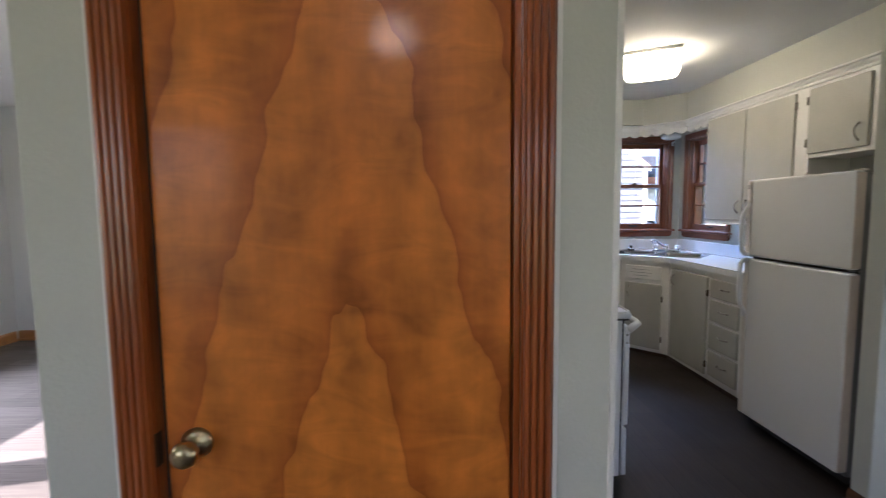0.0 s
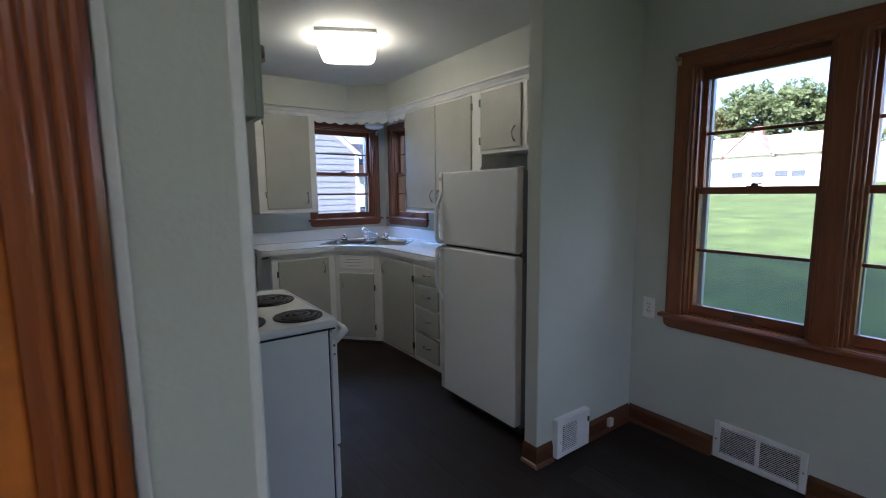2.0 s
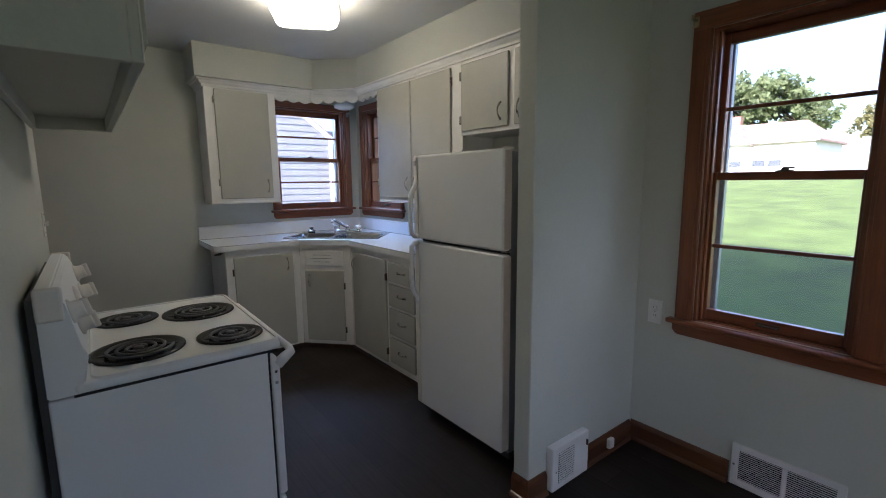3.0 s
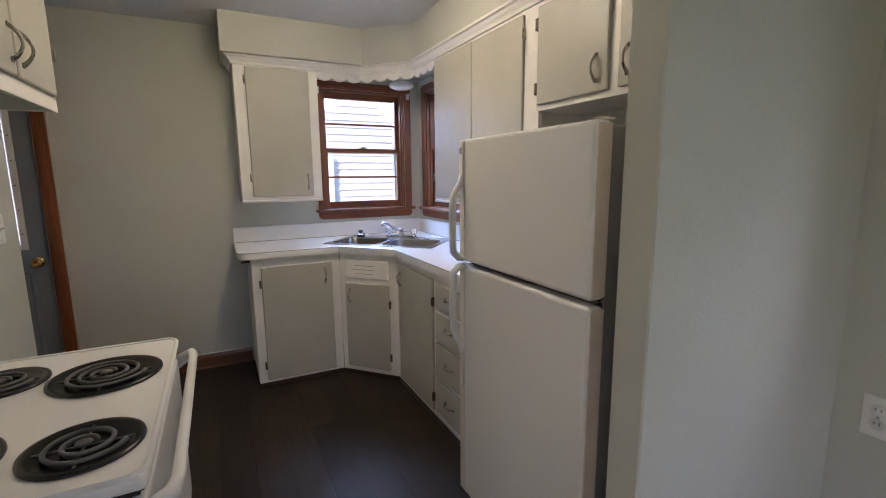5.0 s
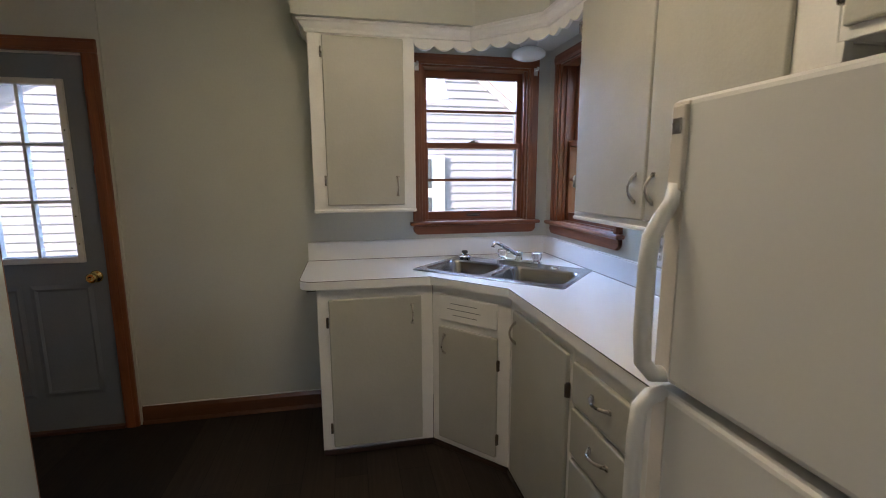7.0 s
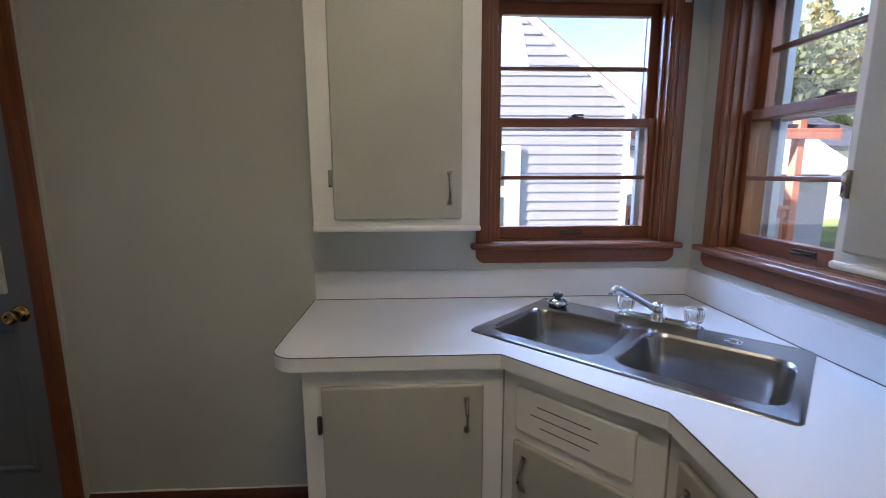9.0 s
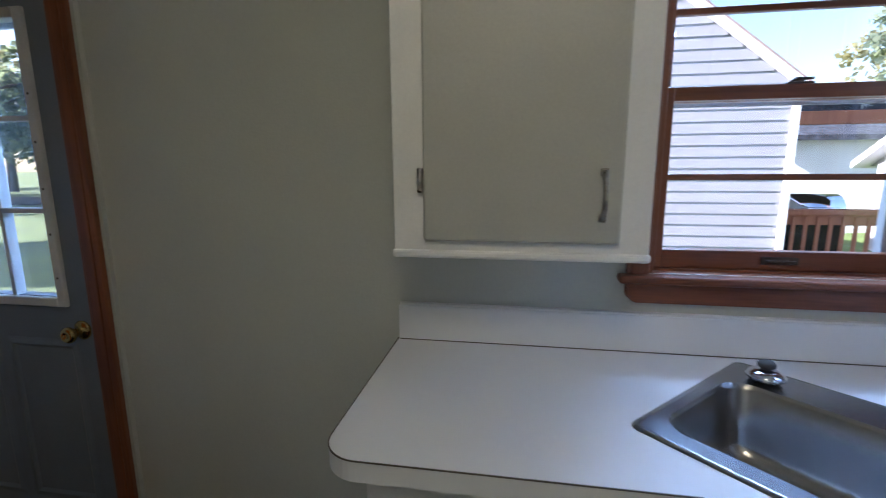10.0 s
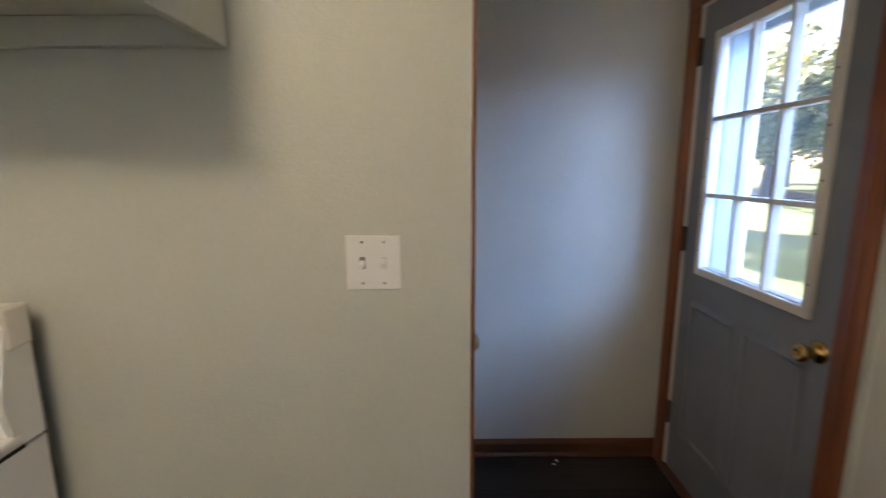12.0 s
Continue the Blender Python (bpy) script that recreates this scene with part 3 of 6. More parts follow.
window_unit(w3, M_EAST, -0.846, -0.286, 0.712, 2.0, TRIM_Y, 1.378, 0.024)
casing(w3, M_EAST, -1.505, -0.286, 0.712, 2.0, TRIM_Y, w=0.078, ears=0.03)
part("mullion", moved(blocks(((-0.945, -0.017, 0.712), (-0.846, 0.195, 2.0)), ((-0.932, -0.022, 0.712), (-0.859, -0.016, 2.0)), bevel=0.004), M_EAST), TRIM_Z, w3)
rod_bracket(M_NORTH, 2.738, 2.015, PLASTIC, "small white curtain rod bracket on the window trim")
rod_bracket(M_NORTH, 2.012, 2.015, PLASTIC, "small white curtain rod bracket on the window trim")
rod_bracket(M_EAST, -1.57, 2.035, OLDBRASS, "small brass curtain rod bracket on the window trim")
for y0, y1 in ((0.80, 1.72), (1.88, 2.80)):
    w = thing("window_4", (-4.25, (y0 + y1) / 2, 1.02), "white window in the sunny next room", "window", kind="structure")
    part("window_frame", blocks(((-4.38, y0, 1.02), (-4.30, y0 + 0.045, 2.1)), ((-4.38, y1 - 0.045, 1.02), (-4.30, y1, 2.1)), ((-4.38, y0 + 0.045, 1.02), (-4.30, y1 - 0.045, 1.07)), ((-4.38, y0 + 0.045, 2.05), (-4.30, y1 - 0.045, 2.1))), WHITE, w)


# ---- back door ----
NORTH_D = NORTH - 0.016
structure("wall_door_lining", wall_boxes("x", -0.549, 0.412, NORTH_D, NORTH, 0, TOP, [(-0.475, 0.335, 0.0, 2.008)]), WALL, "greige lining of the wall round the back door")
d1 = thing("door_1", (-0.09, NORTH_D + 0.01, 0), "closed grey steel back door with a nine-pane window", "door", kind="structure")
DX0, DX1, DY = -0.452, 0.322, NORTH_D + 0.006
leaf = blocks(((DX0, DY, 0.012), (-0.325, DY + 0.042, 1.996)), ((0.205, DY, 0.012), (DX1, DY + 0.042, 1.996)), ((-0.325, DY + 0.0003, 0.012), (0.205, DY + 0.042, 0.985)), ((-0.325, DY + 0.0003, 1.855), (0.205, DY + 0.042, 1.996)))
leaf_ob = part("leaf", leaf, GREYDOOR, d1)
for a, b in ((-0.34, -0.115), (-0.012, 0.213)):
    bm = sweep(bmesh.new(), [(a, 0.245), (b, 0.245), (b, 0.80), (a, 0.80)], [(0.0, 0.0), (0.012, 0.007), (0.026, 0.002), (0.034, 0.0)], closed=True)
    bm.transform(Matrix(((1, 0, 0, 0), (0, 0, -1, DY), (0, 1, 0, 0), (0, 0, 0, 1))))
    part("panel_moulding", bm, GREYDOOR, leaf_ob)
GX0, GX1, GZ0, GZ1 = -0.354, 0.232, 0.951, 1.880
fr = part("glazing_frame", blocks(((GX0, DY - 0.014, GZ0), (GX0 + 0.032, DY + 0.03, GZ1)), ((GX1 - 0.032, DY - 0.014, GZ0), (GX1, DY + 0.03, GZ1)), ((GX0 + 0.032, DY - 0.0135, GZ0), (GX1 - 0.032, DY + 0.03, GZ0 + 0.032)), ((GX0 + 0.032, DY - 0.0135, GZ1 - 0.032), (GX1 - 0.032, DY + 0.03, GZ1)), bevel=0.005), FRAMEPL, d1, "cream plastic glazing frame")
for k in (1, 2):
    x = GX0 + 0.032 + (GX1 - GX0 - 0.064) * k / 3
    z = GZ0 + 0.032 + (GZ1 - GZ0 - 0.064) * k / 3
    part("glazing_bar", blocks(((x - 0.008, DY - 0.008, GZ0 + 0.03), (x + 0.008, DY + 0.028, GZ1 - 0.03)), bevel=0.003), FRAMEPL, fr)
    part("glazing_bar", blocks(((GX0 + 0.03, DY - 0.0075, z - 0.008), (GX1 - 0.03, DY + 0.0275, z + 0.008)), bevel=0.003), FRAMEPL, fr)
for i in range(3):
    for k in range(3):
        wx, wz = (GX1 - GX0 - 0.064) / 3, (GZ1 - GZ0 - 0.064) / 3
        x, z = GX0 + 0.032 + wx * i, GZ0 + 0.032 + wz * k
        part("pane", blocks(((x + 0.008, DY + 0.012, z + 0.008), (x + wx - 0.008, DY + 0.015, z + wz - 0.008))), GLASS, fr, "clear door pane", shadow=False)
for i in range(12):
    x, z = ((GX0 + 0.016, GX1 - 0.016)[i % 2], GZ0 + 0.1 + (i // 2) * 0.145)
    if i < 10:
        part("screw", lathe(bmesh.new(), [(0, 0.0), (0.004, 0.0), (0.004, 0.0015), (0, 0.002)], Matrix.Translation((x, DY - 0.0138, z)) @ pose(0, 0, 0, 90), 8), BRONZE, fr)
kn = part("knob", lathe(bmesh.new(), [(0, 0.0), (0.032, 0.0), (0.033, 0.004), (0.026, 0.009), (0.014, 0.013), (0.012, 0.03), (0.018, 0.036), (0.026, 0.046), (0.0265, 0.056), (0.021, 0.062), (0.010, 0.0635), (0.009, 0.060), (0, 0.060)], Matrix.Translation((0.270, DY, 0.872)) @ pose(0, 0, 0, 90), 28), BRASS, d1, "polished brass door knob")
part("strike", blocks(((DX1 - 0.003, DY - 0.001, 1.41), (DX1 + 0.006, DY + 0.02, 1.46)), bevel=0.001), BRASS, d1)
part("frame", blocks(((-0.475, NORTH_D + 0.001, 0), (DX0 - 0.003, NORTH_D + 0.06, 2.008)), ((DX1 + 0.003, NORTH_D + 0.001, 0), (0.335, NORTH_D + 0.06, 2.008)), ((DX0 - 0.003, NORTH_D + 0.001, 1.998), (DX1 + 0.003, NORTH_D + 0.06, 2.008))), FRAMEPL, d1, "cream painted door frame")
part("outer_jamb", blocks(((-0.475, NORTH_D + 0.0605, 0), (DX0 - 0.003, NORTH_D + 0.19, 2.008)), ((DX1 + 0.003, NORTH_D + 0.0605, 0), (0.335, NORTH_D + 0.19, 2.008)), ((DX0 - 0.003, NORTH_D + 0.0605, 1.998), (DX1 + 0.003, NORTH_D + 0.19, 2.008))), JAMBSHADE, d1, "outer jamb with pale blue-grey shade in its colour")
for a, b in ((-0.534, -0.472), (0.332, 0.402)):
    part("casing", blocks(((a, NORTH_D - 0.02, 0.0), (b, NORTH_D, 2.006)), ((a + 0.012, NORTH_D - 0.025, 0.0), (b - 0.02, NORTH_D - 0.019, 2.006)), bevel=0.004), TRIM_Z, d1)
part("casing", blocks(((-0.534, NORTH_D - 0.0205, 2.006), (0.402, NORTH_D, 2.072)), ((-0.53, NORTH_D - 0.0255, 2.018), (0.398, NORTH_D - 0.019, 2.056)), bevel=0.004), TRIM_X, d1)
part("threshold", blocks(((-0.472, NORTH_D - 0.03, 0.001), (0.332, NORTH_D + 0.19, 0.018)), bevel=0.006), BASE_X, d1, "worn wooden threshold")
for z in (0.23, 1.03, 1.78):
    bm = blocks(((-0.474, NORTH_D - 0.003, z), (DX0 + 0.004, NORTH_D + 0.006, z + 0.1)), bevel=0.001)
    tube(bm, [(DX0 - 0.002, NORTH_D - 0.006, z - 0.003), (DX0 - 0.002, NORTH_D - 0.006, z + 0.103)], 0.0075, 10)
    part("hinge", bm, BRONZE, d1, "dark steel hinge")

# basement door, seen edge on
d2 = thing("door_2", (-0.045, 3.71, 0), "closed wooden basement door", "door", kind="structure")
part("leaf", blocks(((-0.405, 3.72, 0.01), (0.315, 3.756, 2.015)), bevel=0.003), VENEER, d2)
part("frame", blocks(((-0.42, 3.66, 0), (-0.408, 3.759, 2.03)), ((0.318, 3.66, 0), (0.33, 3.759, 2.03)), ((-0.408, 3.66, 2.018), (0.318, 3.759, 2.03))), TRIM_Z, d2)
part("casing", blocks(((0.325, 3.76, 0), (0.390, 3.776, 2.03)), ((-0.49, 3.76, 0), (-0.415, 3.778, 2.03)), ((-0.49, 3.7605, 2.03), (0.390, 3.776, 2.1)), bevel=0.004), TRIM_Z, d2)
part("corner_trim", blocks(((0.394, 3.7775, 0), (0.490, 3.786, TOP)), bevel=0.003), TRIM_Z, d2)
part("knob", lathe(bmesh.new(), [(0, 0), (0.028, 0.0), (0.028, 0.005), (0.012, 0.012), (0.011, 0.03), (0.022, 0.036), (0.024, 0.05), (0.014, 0.058), (0, 0.059)], Matrix.Translation((0.262, 3.756, 0.905)) @ pose(0, 0, 0, -90), 20), OLDBRASS, d2, "brass knob")

# flakes of paint on the entry floor
for x, y, r, a in ((-0.497, 4.255, 0.012, 20), (-0.47, 4.235, 0.009, 65)):
    bm = bmesh.new()
    vs = [bm.verts.new((r * c * k, r * q * 0.6, 0.004)) for c, q, k in ((1, 0, 1.1), (0.4, 0.9, 1), (-0.6, 0.8, 0.8), (-1, -0.1, 1), (-0.3, -0.9, 1.1), (0.6, -0.7, 0.9))]
    f = bm.faces.new(vs)
    ex = bmesh.ops.extrude_face_region(bm, geom=[f])["geom"]
    bmesh.ops.translate(bm, verts=[g for g in ex if isinstance(g, bmesh.types.BMVert)], vec=(0, 0, -0.003))
    bm.transform(pose(x, y, 0.0, 0, 0, a))
    tagged(part("paint_flake", bm, WHITE), "white paint flake lying on the dark entry floor", "debris", "paint flakes")

# ---- closet door ----
d3 = thing("door_3", (0.0075, 0.87, 0), "closed orange-varnished flush veneer closet door with arched grain", "door", kind="structure")
part("leaf", blocks(((-0.322, 0.872, 0.012), (0.338, 0.907, 2.022)), bevel=0.003), VENEER, d3)
part("frame", blocks(((-0.345, 0.858, 0), (-0.333, 0.975, 2.04)), ((0.341, 0.858, 0), (0.36, 0.975, 2.04)), ((-0.333, 0.858, 2.026), (0.341, 0.975, 2.04))), DOORTRIM, d3)
# Black filler that stands for the shade in the gap beside the leaf.
part("gap_shade", blocks(((-0.3335, 0.885, 0), (-0.3225, 0.96, 2.026))), SLOT, d3)


def fluted(x0, x1, z1, flip):
    pts = [(x0, 0.855), (x0, 0.838)]
    w = x1 - x0
    for k in range(4):
        a = x0 + w * (0.06 + 0.23 * k)
        pts += [(a, 0.834), (a + w * 0.05, 0.831), (a + w * 0.13, 0.831), (a + w * 0.18, 0.834), (a + w * 0.19, 0.839), (a + w * 0.22, 0.839)]
    pts += [(x1, 0.839), (x1, 0.855)]
    if flip:
        pts = [(x0 + x1 - x, y) for x, y in reversed(pts)]
    return prism(bmesh.new(), pts, 0.0, z1)


part("casing", fluted(-0.393, -0.335, 2.04, False), DOORTRIM, d3, "fluted varnished door casing")
part("casing", fluted(0.352, 0.412, 2.04, True), DOORTRIM, d3, "fluted varnished door casing")
part("casing", blocks(((-0.393, 0.835, 2.04), (0.412, 0.855, 2.1)), bevel=0.004), TRIM_X, d3, "varnished head casing")
kb = part("rose", lathe(bmesh.new(), [(0, 0), (0.029, 0), (0.030, 0.004), (0.020, 0.010), (0.010, 0.013), (0.009, 0.034)], Matrix.Translation((-0.264, 0.872, 0.905)) @ pose(0, 0, 0, 90), 28), OLDBRASS, d3, "tarnished brass rose")
part("knob", lathe(bmesh.new(), [(0.009, 0.026), (0.013, 0.030), (0.021, 0.037), (0.025, 0.047), (0.022, 0.056), (0.013, 0.062), (0, 0.064)], Matrix.Translation((-0.264, 0.872, 0.905)) @ pose(0, 0, 0, 90), 28), OLDBRASS, kb, "tarnished brass knob")
part("strike", blocks(((-0.336, 0.855, 0.865), (-0.331, 0.873, 0.93)), bevel=0.001), BRONZE, d3)
part("corner_bead", blocks(((-0.406, 0.849, 0), (-0.394, 0.8545, 2.04)), ((0.413, 0.849, 0), (0.425, 0.8545, 2.04)), bevel=0.002), WHITE, d3, "painted bead beside the casing")


# ---- cabinets ----
def face(origin, along, inward):
    """Local frame of a cabinet front: u along the front, d into the cabinet, z up."""
    a, i = Vector((*along, 0)).normalized(), Vector((*inward, 0)).normalized()
    return Matrix(((a.x, i.x, 0, origin[0]), (a.y, i.y, 0, origin[1]), (0, 0, 1, 0), (0, 0, 0, 1)))


def pull(parent, m, u, z, upright=True, mat=None, size=0.09, d=-0.016, out=0.026):
    """A bowed metal pull with flared feet."""
    pts, rs = [], []
    for k in range(11):
        t = k / 10
        s = (t - 0.5) * size
        pts.append((u if upright else u + s, d - 0.003 - out * math.sin(math.pi * t) ** 0.8, z + s if upright else z))
        rs.append(0.0065 - 0.002 * math.sin(math.pi * t))
    bm = tube(bmesh.new(), pts, rs, 8)
    for s in (-1, 1):
        c = s * size / 2
        box(bm, (u - 0.008, d - 0.006, z + c - 0.008) if upright else (u + c - 0.008, d - 0.006, z - 0.008), (u + 0.008, d, z + c + 0.008) if upright else (u + c + 0.008, d, z + 0.008), 0.003)
    return part("handle", moved(bm, m), mat or NICKEL, parent, "worn nickel bow pull")


def hinge(parent, m, u, z, mat=None):
    bm = blocks(((u - 0.006, -0.0185, z - 0.026), (u + 0.006, -0.004, z + 0.026)), bevel=0.003)
    tube(bm, [(u, -0.0195, z - 0.022), (u, -0.0195, z + 0.022)], 0.0045, 8)
    part("hinge", moved(bm, m), mat or (NICKEL if z > 1.2 else BRONZE), parent, "small surface hinge")


def cab_door(parent, m, u0, u1, z0, z1, handle=None, hinges=None, mat=None, name="door"):
    ob = part(name, moved(blocks(((u0, -0.016, z0), (u1, 0.002, z1)), bevel=0.0065, seg=3), m), mat or DOORPAINT, parent)
    if handle:
        pull(ob, m, handle[0], handle[1], name == "door")
    for h in hinges or ():
        hinge(ob, m, h[0], h[1])
    return ob


def carcass(parent, m, u0, u1, z0, z1, depth, top=True):
    """A cabinet body: a front board behind the doors, sides, floor and perhaps a top."""
    t = 0.018
    panels = [("front_board", (u0, 0.0, z0), (u1, t, z1)), ("side_panel", (u0, t, z0), (u0 + t, depth, z1)), ("side_panel", (u1 - t, t, z0), (u1, depth, z1)), ("bottom_panel", (u0 + t, t, z0), (u1 - t, depth, z0 + t))]
    if top:
        panels.append(("top_panel", (u0 + t, t, z1 - t), (u1 - t, depth, z1)))
    for name, a, b in panels:
        part(name, moved(blocks((a, b), bevel=0.002, seg=1), m), WHITE, parent)


# wall cabinet beside the sink window
m = face((1.434, 4.478), (1, 0), (0, 1))
c = thing("wall_cabinet", (1.70, 4.63, 1.21), "white wall cabinet with one grey-green door", "cabinet", "wall cabinets")
carcass(c, m, 0, 0.527, 1.21, 2.146, 0.284)
part("bottom_lip", moved(blocks(((-0.004, -0.006, 1.208), (0.531, 0.26, 1.226)), bevel=0.006), m), WHITE, c)
cab_door(c, m, 0.068, 0.468, 1.247, 2.080, (0.43, 1.345), [(0.062, 1.375), (0.062, 2.0)])

# wall cabinets on the window wall
RX = 2.562
m = face((RX, 3.862), (0, -1), (1, 0))
c = thing("wall_cabinet", (2.7, 3.4, 1.212), "white double wall cabinet with grey-green doors", "cabinet", "wall cabinets")
carcass(c, m, 0, 1.03, 1.212, 2.146, 0.282)
part("bottom_lip", moved(blocks(((-0.004, -0.006, 1.21), (1.034, 0.27, 1.226)), bevel=0.006), m), WHITE, c)
cab_door(c, m, 0.028, 0.482, 1.246, 2.075, (0.288 + 0.15, 1.352), [(0.022, 1.37), (0.022, 1.98)])
cab_door(c, m, 0.492, 0.938, 1.246, 2.072, (0.53, 1.352), [(0.944, 1.99), (0.944, 1.37)])
m = face((RX, 2.831), (0, -1), (1, 0))
c = thing("wall_cabinet", (2.7, 2.4, 1.645), "white cabinet over the fridge with two grey-green doors", "cabinet", "wall cabinets")
carcass(c, m, 0, 0.955, 1.648, 2.146, 0.282)
cab_door(c, m, 0.014, 0.408, 1.672, 2.068, (0.355, 1.757), [(0.008, 1.74), (0.008, 2.0)])
cab_door(c, m, 0.455, 0.85, 1.672, 2.068, (0.50, 1.757), [(0.856, 1.74), (0.856, 2.0)])
part("side_strip", moved(blocks(((0.0, -0.004, 1.56), (0.016, 0.02, 1.648)), bevel=0.002), m), WHITE, c)

# crown moulding along the soffit
bm = sweep(bmesh.new(), [(1.434, 4.76), (1.434, 4.478), (2.262, 4.478), (2.562, 4.171), (2.562, 1.87)], [(0, 2.09), (0.010, 2.09), (0.013, 2.098), (0.014, 2.106), (0.026, 2.118), (0.032, 2.130), (0.044, 2.134), (0.046, 2.145), (0, 2.145)])
structure("trim_crown", bm, WHITE, "white painted crown moulding above the cabinets", "moulding")

# scalloped valance across the corner windows
path = [Vector(p) for p in ((1.962, 4.478), (2.262, 4.478), (2.562, 4.171), (2.562, 3.863))]
pts, run = [], 0.0
for a, b in zip(path, path[1:]):
    n = max(2, int((b - a).length / 0.006))
    for k in range(n):
        p = a.lerp(b, k / n)
        pts.append((p, run + (b - a).length * k / n))
    run += (b - a).length
pts.append((path[-1], run))
bm = bmesh.new()
lo, hi = [], []
PITCH = run / 10
for i, (p, s) in enumerate(pts):
    d = (pts[min(i + 1, len(pts) - 1)][0] - pts[max(i - 1, 0)][0]).normalized()
    nrm = Vector((d.y, -d.x)) * 0.016
    z = 2.062 - 0.026 * abs(math.sin(math.pi * s / PITCH)) ** 0.7
    lo.append((bm.verts.new((p.x, p.y, z)), bm.verts.new((p.x - nrm.x, p.y - nrm.y, z))))
    hi.append((bm.verts.new((p.x, p.y, 2.146)), bm.verts.new((p.x - nrm.x, p.y - nrm.y, 2.146))))
for i in range(len(pts) - 1):
    for q in ((lo[i][0], lo[i + 1][0], hi[i + 1][0], hi[i][0]), (lo[i][1], hi[i][1], hi[i + 1][1], lo[i + 1][1]), (lo[i][0], lo[i][1], lo[i + 1][1], lo[i + 1][0])):
        bm.faces.new(q)
tagged(part("valance", bm, WHITE), "white scalloped wooden valance over the corner windows", "valance")

# small round ceiling light behind the valance
t = thing("corner_light", (2.60, 4.52, 2.146), "small unlit milk-glass corner light", "lamp")
part("base", lathe(bmesh.new(), [(0, 2.146), (0.05, 2.146), (0.05, 2.10), (0.03, 2.09), (0, 2.09)], Matrix.Translation((2.60, 4.52, 0)), 24), PLASTIC, t)
part("shade", lathe(bmesh.new(), [(0.03, 2.092), (0.05, 2.088), (0.085, 2.07), (0.094, 2.055), (0.088, 2.040), (0.055, 2.026), (0, 2.020)], Matrix.Translation((2.60, 4.52, 0)), 28), MILK, t)

# base cabinets
B1, B2 = (2.002, 4.228), (2.300, 3.905)
m = face((1.441, 4.228), (1, 0), (0, 1))
c = thing("base_cabinet", (1.72, 4.48, 0), "white base cabinet with one grey-green door", "cabinet", "base cabinets")
carcass(c, m, 0, 0.561, 0.03, 0.868, 0.52, top=False)
cab_door(c, m, 0.053, 0.503, 0.05, 0.812, (0.455, 0.724), [(0.046, 0.70), (0.046, 0.152)])
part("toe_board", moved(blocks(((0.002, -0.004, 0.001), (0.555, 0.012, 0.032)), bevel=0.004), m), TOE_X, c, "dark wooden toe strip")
dv = Vector((B2[0] - B1[0], B2[1] - B1[1]))
L2 = dv.length
m = face(B1, tuple(dv), (-dv.y, dv.x))
c = thing("base_cabinet", (2.25, 4.12, 0), "white angled sink cabinet with one grey-green door", "cabinet", "base cabinets")
carcass(c, m, 0.001, L2 - 0.001, 0.03, 0.868, 0.08, top=False)
df = part("false_drawer", moved(blocks(((0.05, -0.014, 0.694), (L2 - 0.065, 0.002, 0.822)), bevel=0.008, seg=3), m), WHITE, c, "white false drawer front with vent slots")
for k, (a, b) in enumerate(((0.13, 0.27), (0.10, 0.29), (0.12, 0.27))):
    part("vent_slot", moved(blocks(((a, -0.0146, 0.7285 + 0.028 * k), (b, -0.013, 0.7308 + 0.028 * k))), m), SLOT, df)
cab_door(c, m, 0.045, L2 - 0.062, 0.065, 0.660, (0.085, 0.575), [(L2 - 0.056, 0.53), (L2 - 0.056, 0.16)])
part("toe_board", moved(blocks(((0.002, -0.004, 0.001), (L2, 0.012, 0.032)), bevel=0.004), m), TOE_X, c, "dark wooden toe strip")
m = face((2.300, 3.902), (0, -1), (1, 0))
c = thing("base_cabinet", (2.57, 3.6, 0), "white base cabinet with one grey-green door", "cabinet", "base cabinets")
carcass(c, m, 0.0, 0.575, 0.03, 0.868, 0.525, top=False)
cab_door(c, m, 0.055, 0.556, 0.062, 0.822, (0.098, 0.735), [(0.562, 0.70), (0.562, 0.15)])
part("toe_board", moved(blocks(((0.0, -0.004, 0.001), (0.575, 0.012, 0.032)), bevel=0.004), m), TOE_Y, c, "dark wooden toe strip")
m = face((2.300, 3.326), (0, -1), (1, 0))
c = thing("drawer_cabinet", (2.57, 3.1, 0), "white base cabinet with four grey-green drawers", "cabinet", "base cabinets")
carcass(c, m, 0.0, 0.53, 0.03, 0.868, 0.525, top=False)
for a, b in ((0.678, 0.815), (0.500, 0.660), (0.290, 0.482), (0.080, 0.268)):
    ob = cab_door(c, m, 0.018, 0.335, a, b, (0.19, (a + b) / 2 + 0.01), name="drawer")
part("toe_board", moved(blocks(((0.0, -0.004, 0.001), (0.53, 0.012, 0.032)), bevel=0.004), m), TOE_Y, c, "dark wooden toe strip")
t = thing("towel_loop", (1.425, 4.3, 0.80), "bent dark wire towel loop under the counter", "hook")
part("wire", tube(bmesh.new(), [(1.441, 4.30, 0.845), (1.415, 4.30, 0.845), (1.395, 4.31, 0.838), (1.388, 4.33, 0.832), (1.395, 4.35, 0.828), (1.42, 4.355, 0.828), (1.441, 4.35, 0.83)], 0.004, 6), BRONZE, t)

# ---- worktop ----
CB1, CB2 = (1.985, 4.190), (2.275, 3.876)
SC, SU, SV = Vector((2.3765, 4.262)), Vector((0.714, -0.70)).normalized(), Vector((0.70, 0.714)).normalized()


def sink_xy(u, v):
    p = SC + SU * u + SV * v
    return (p.x, p.y)


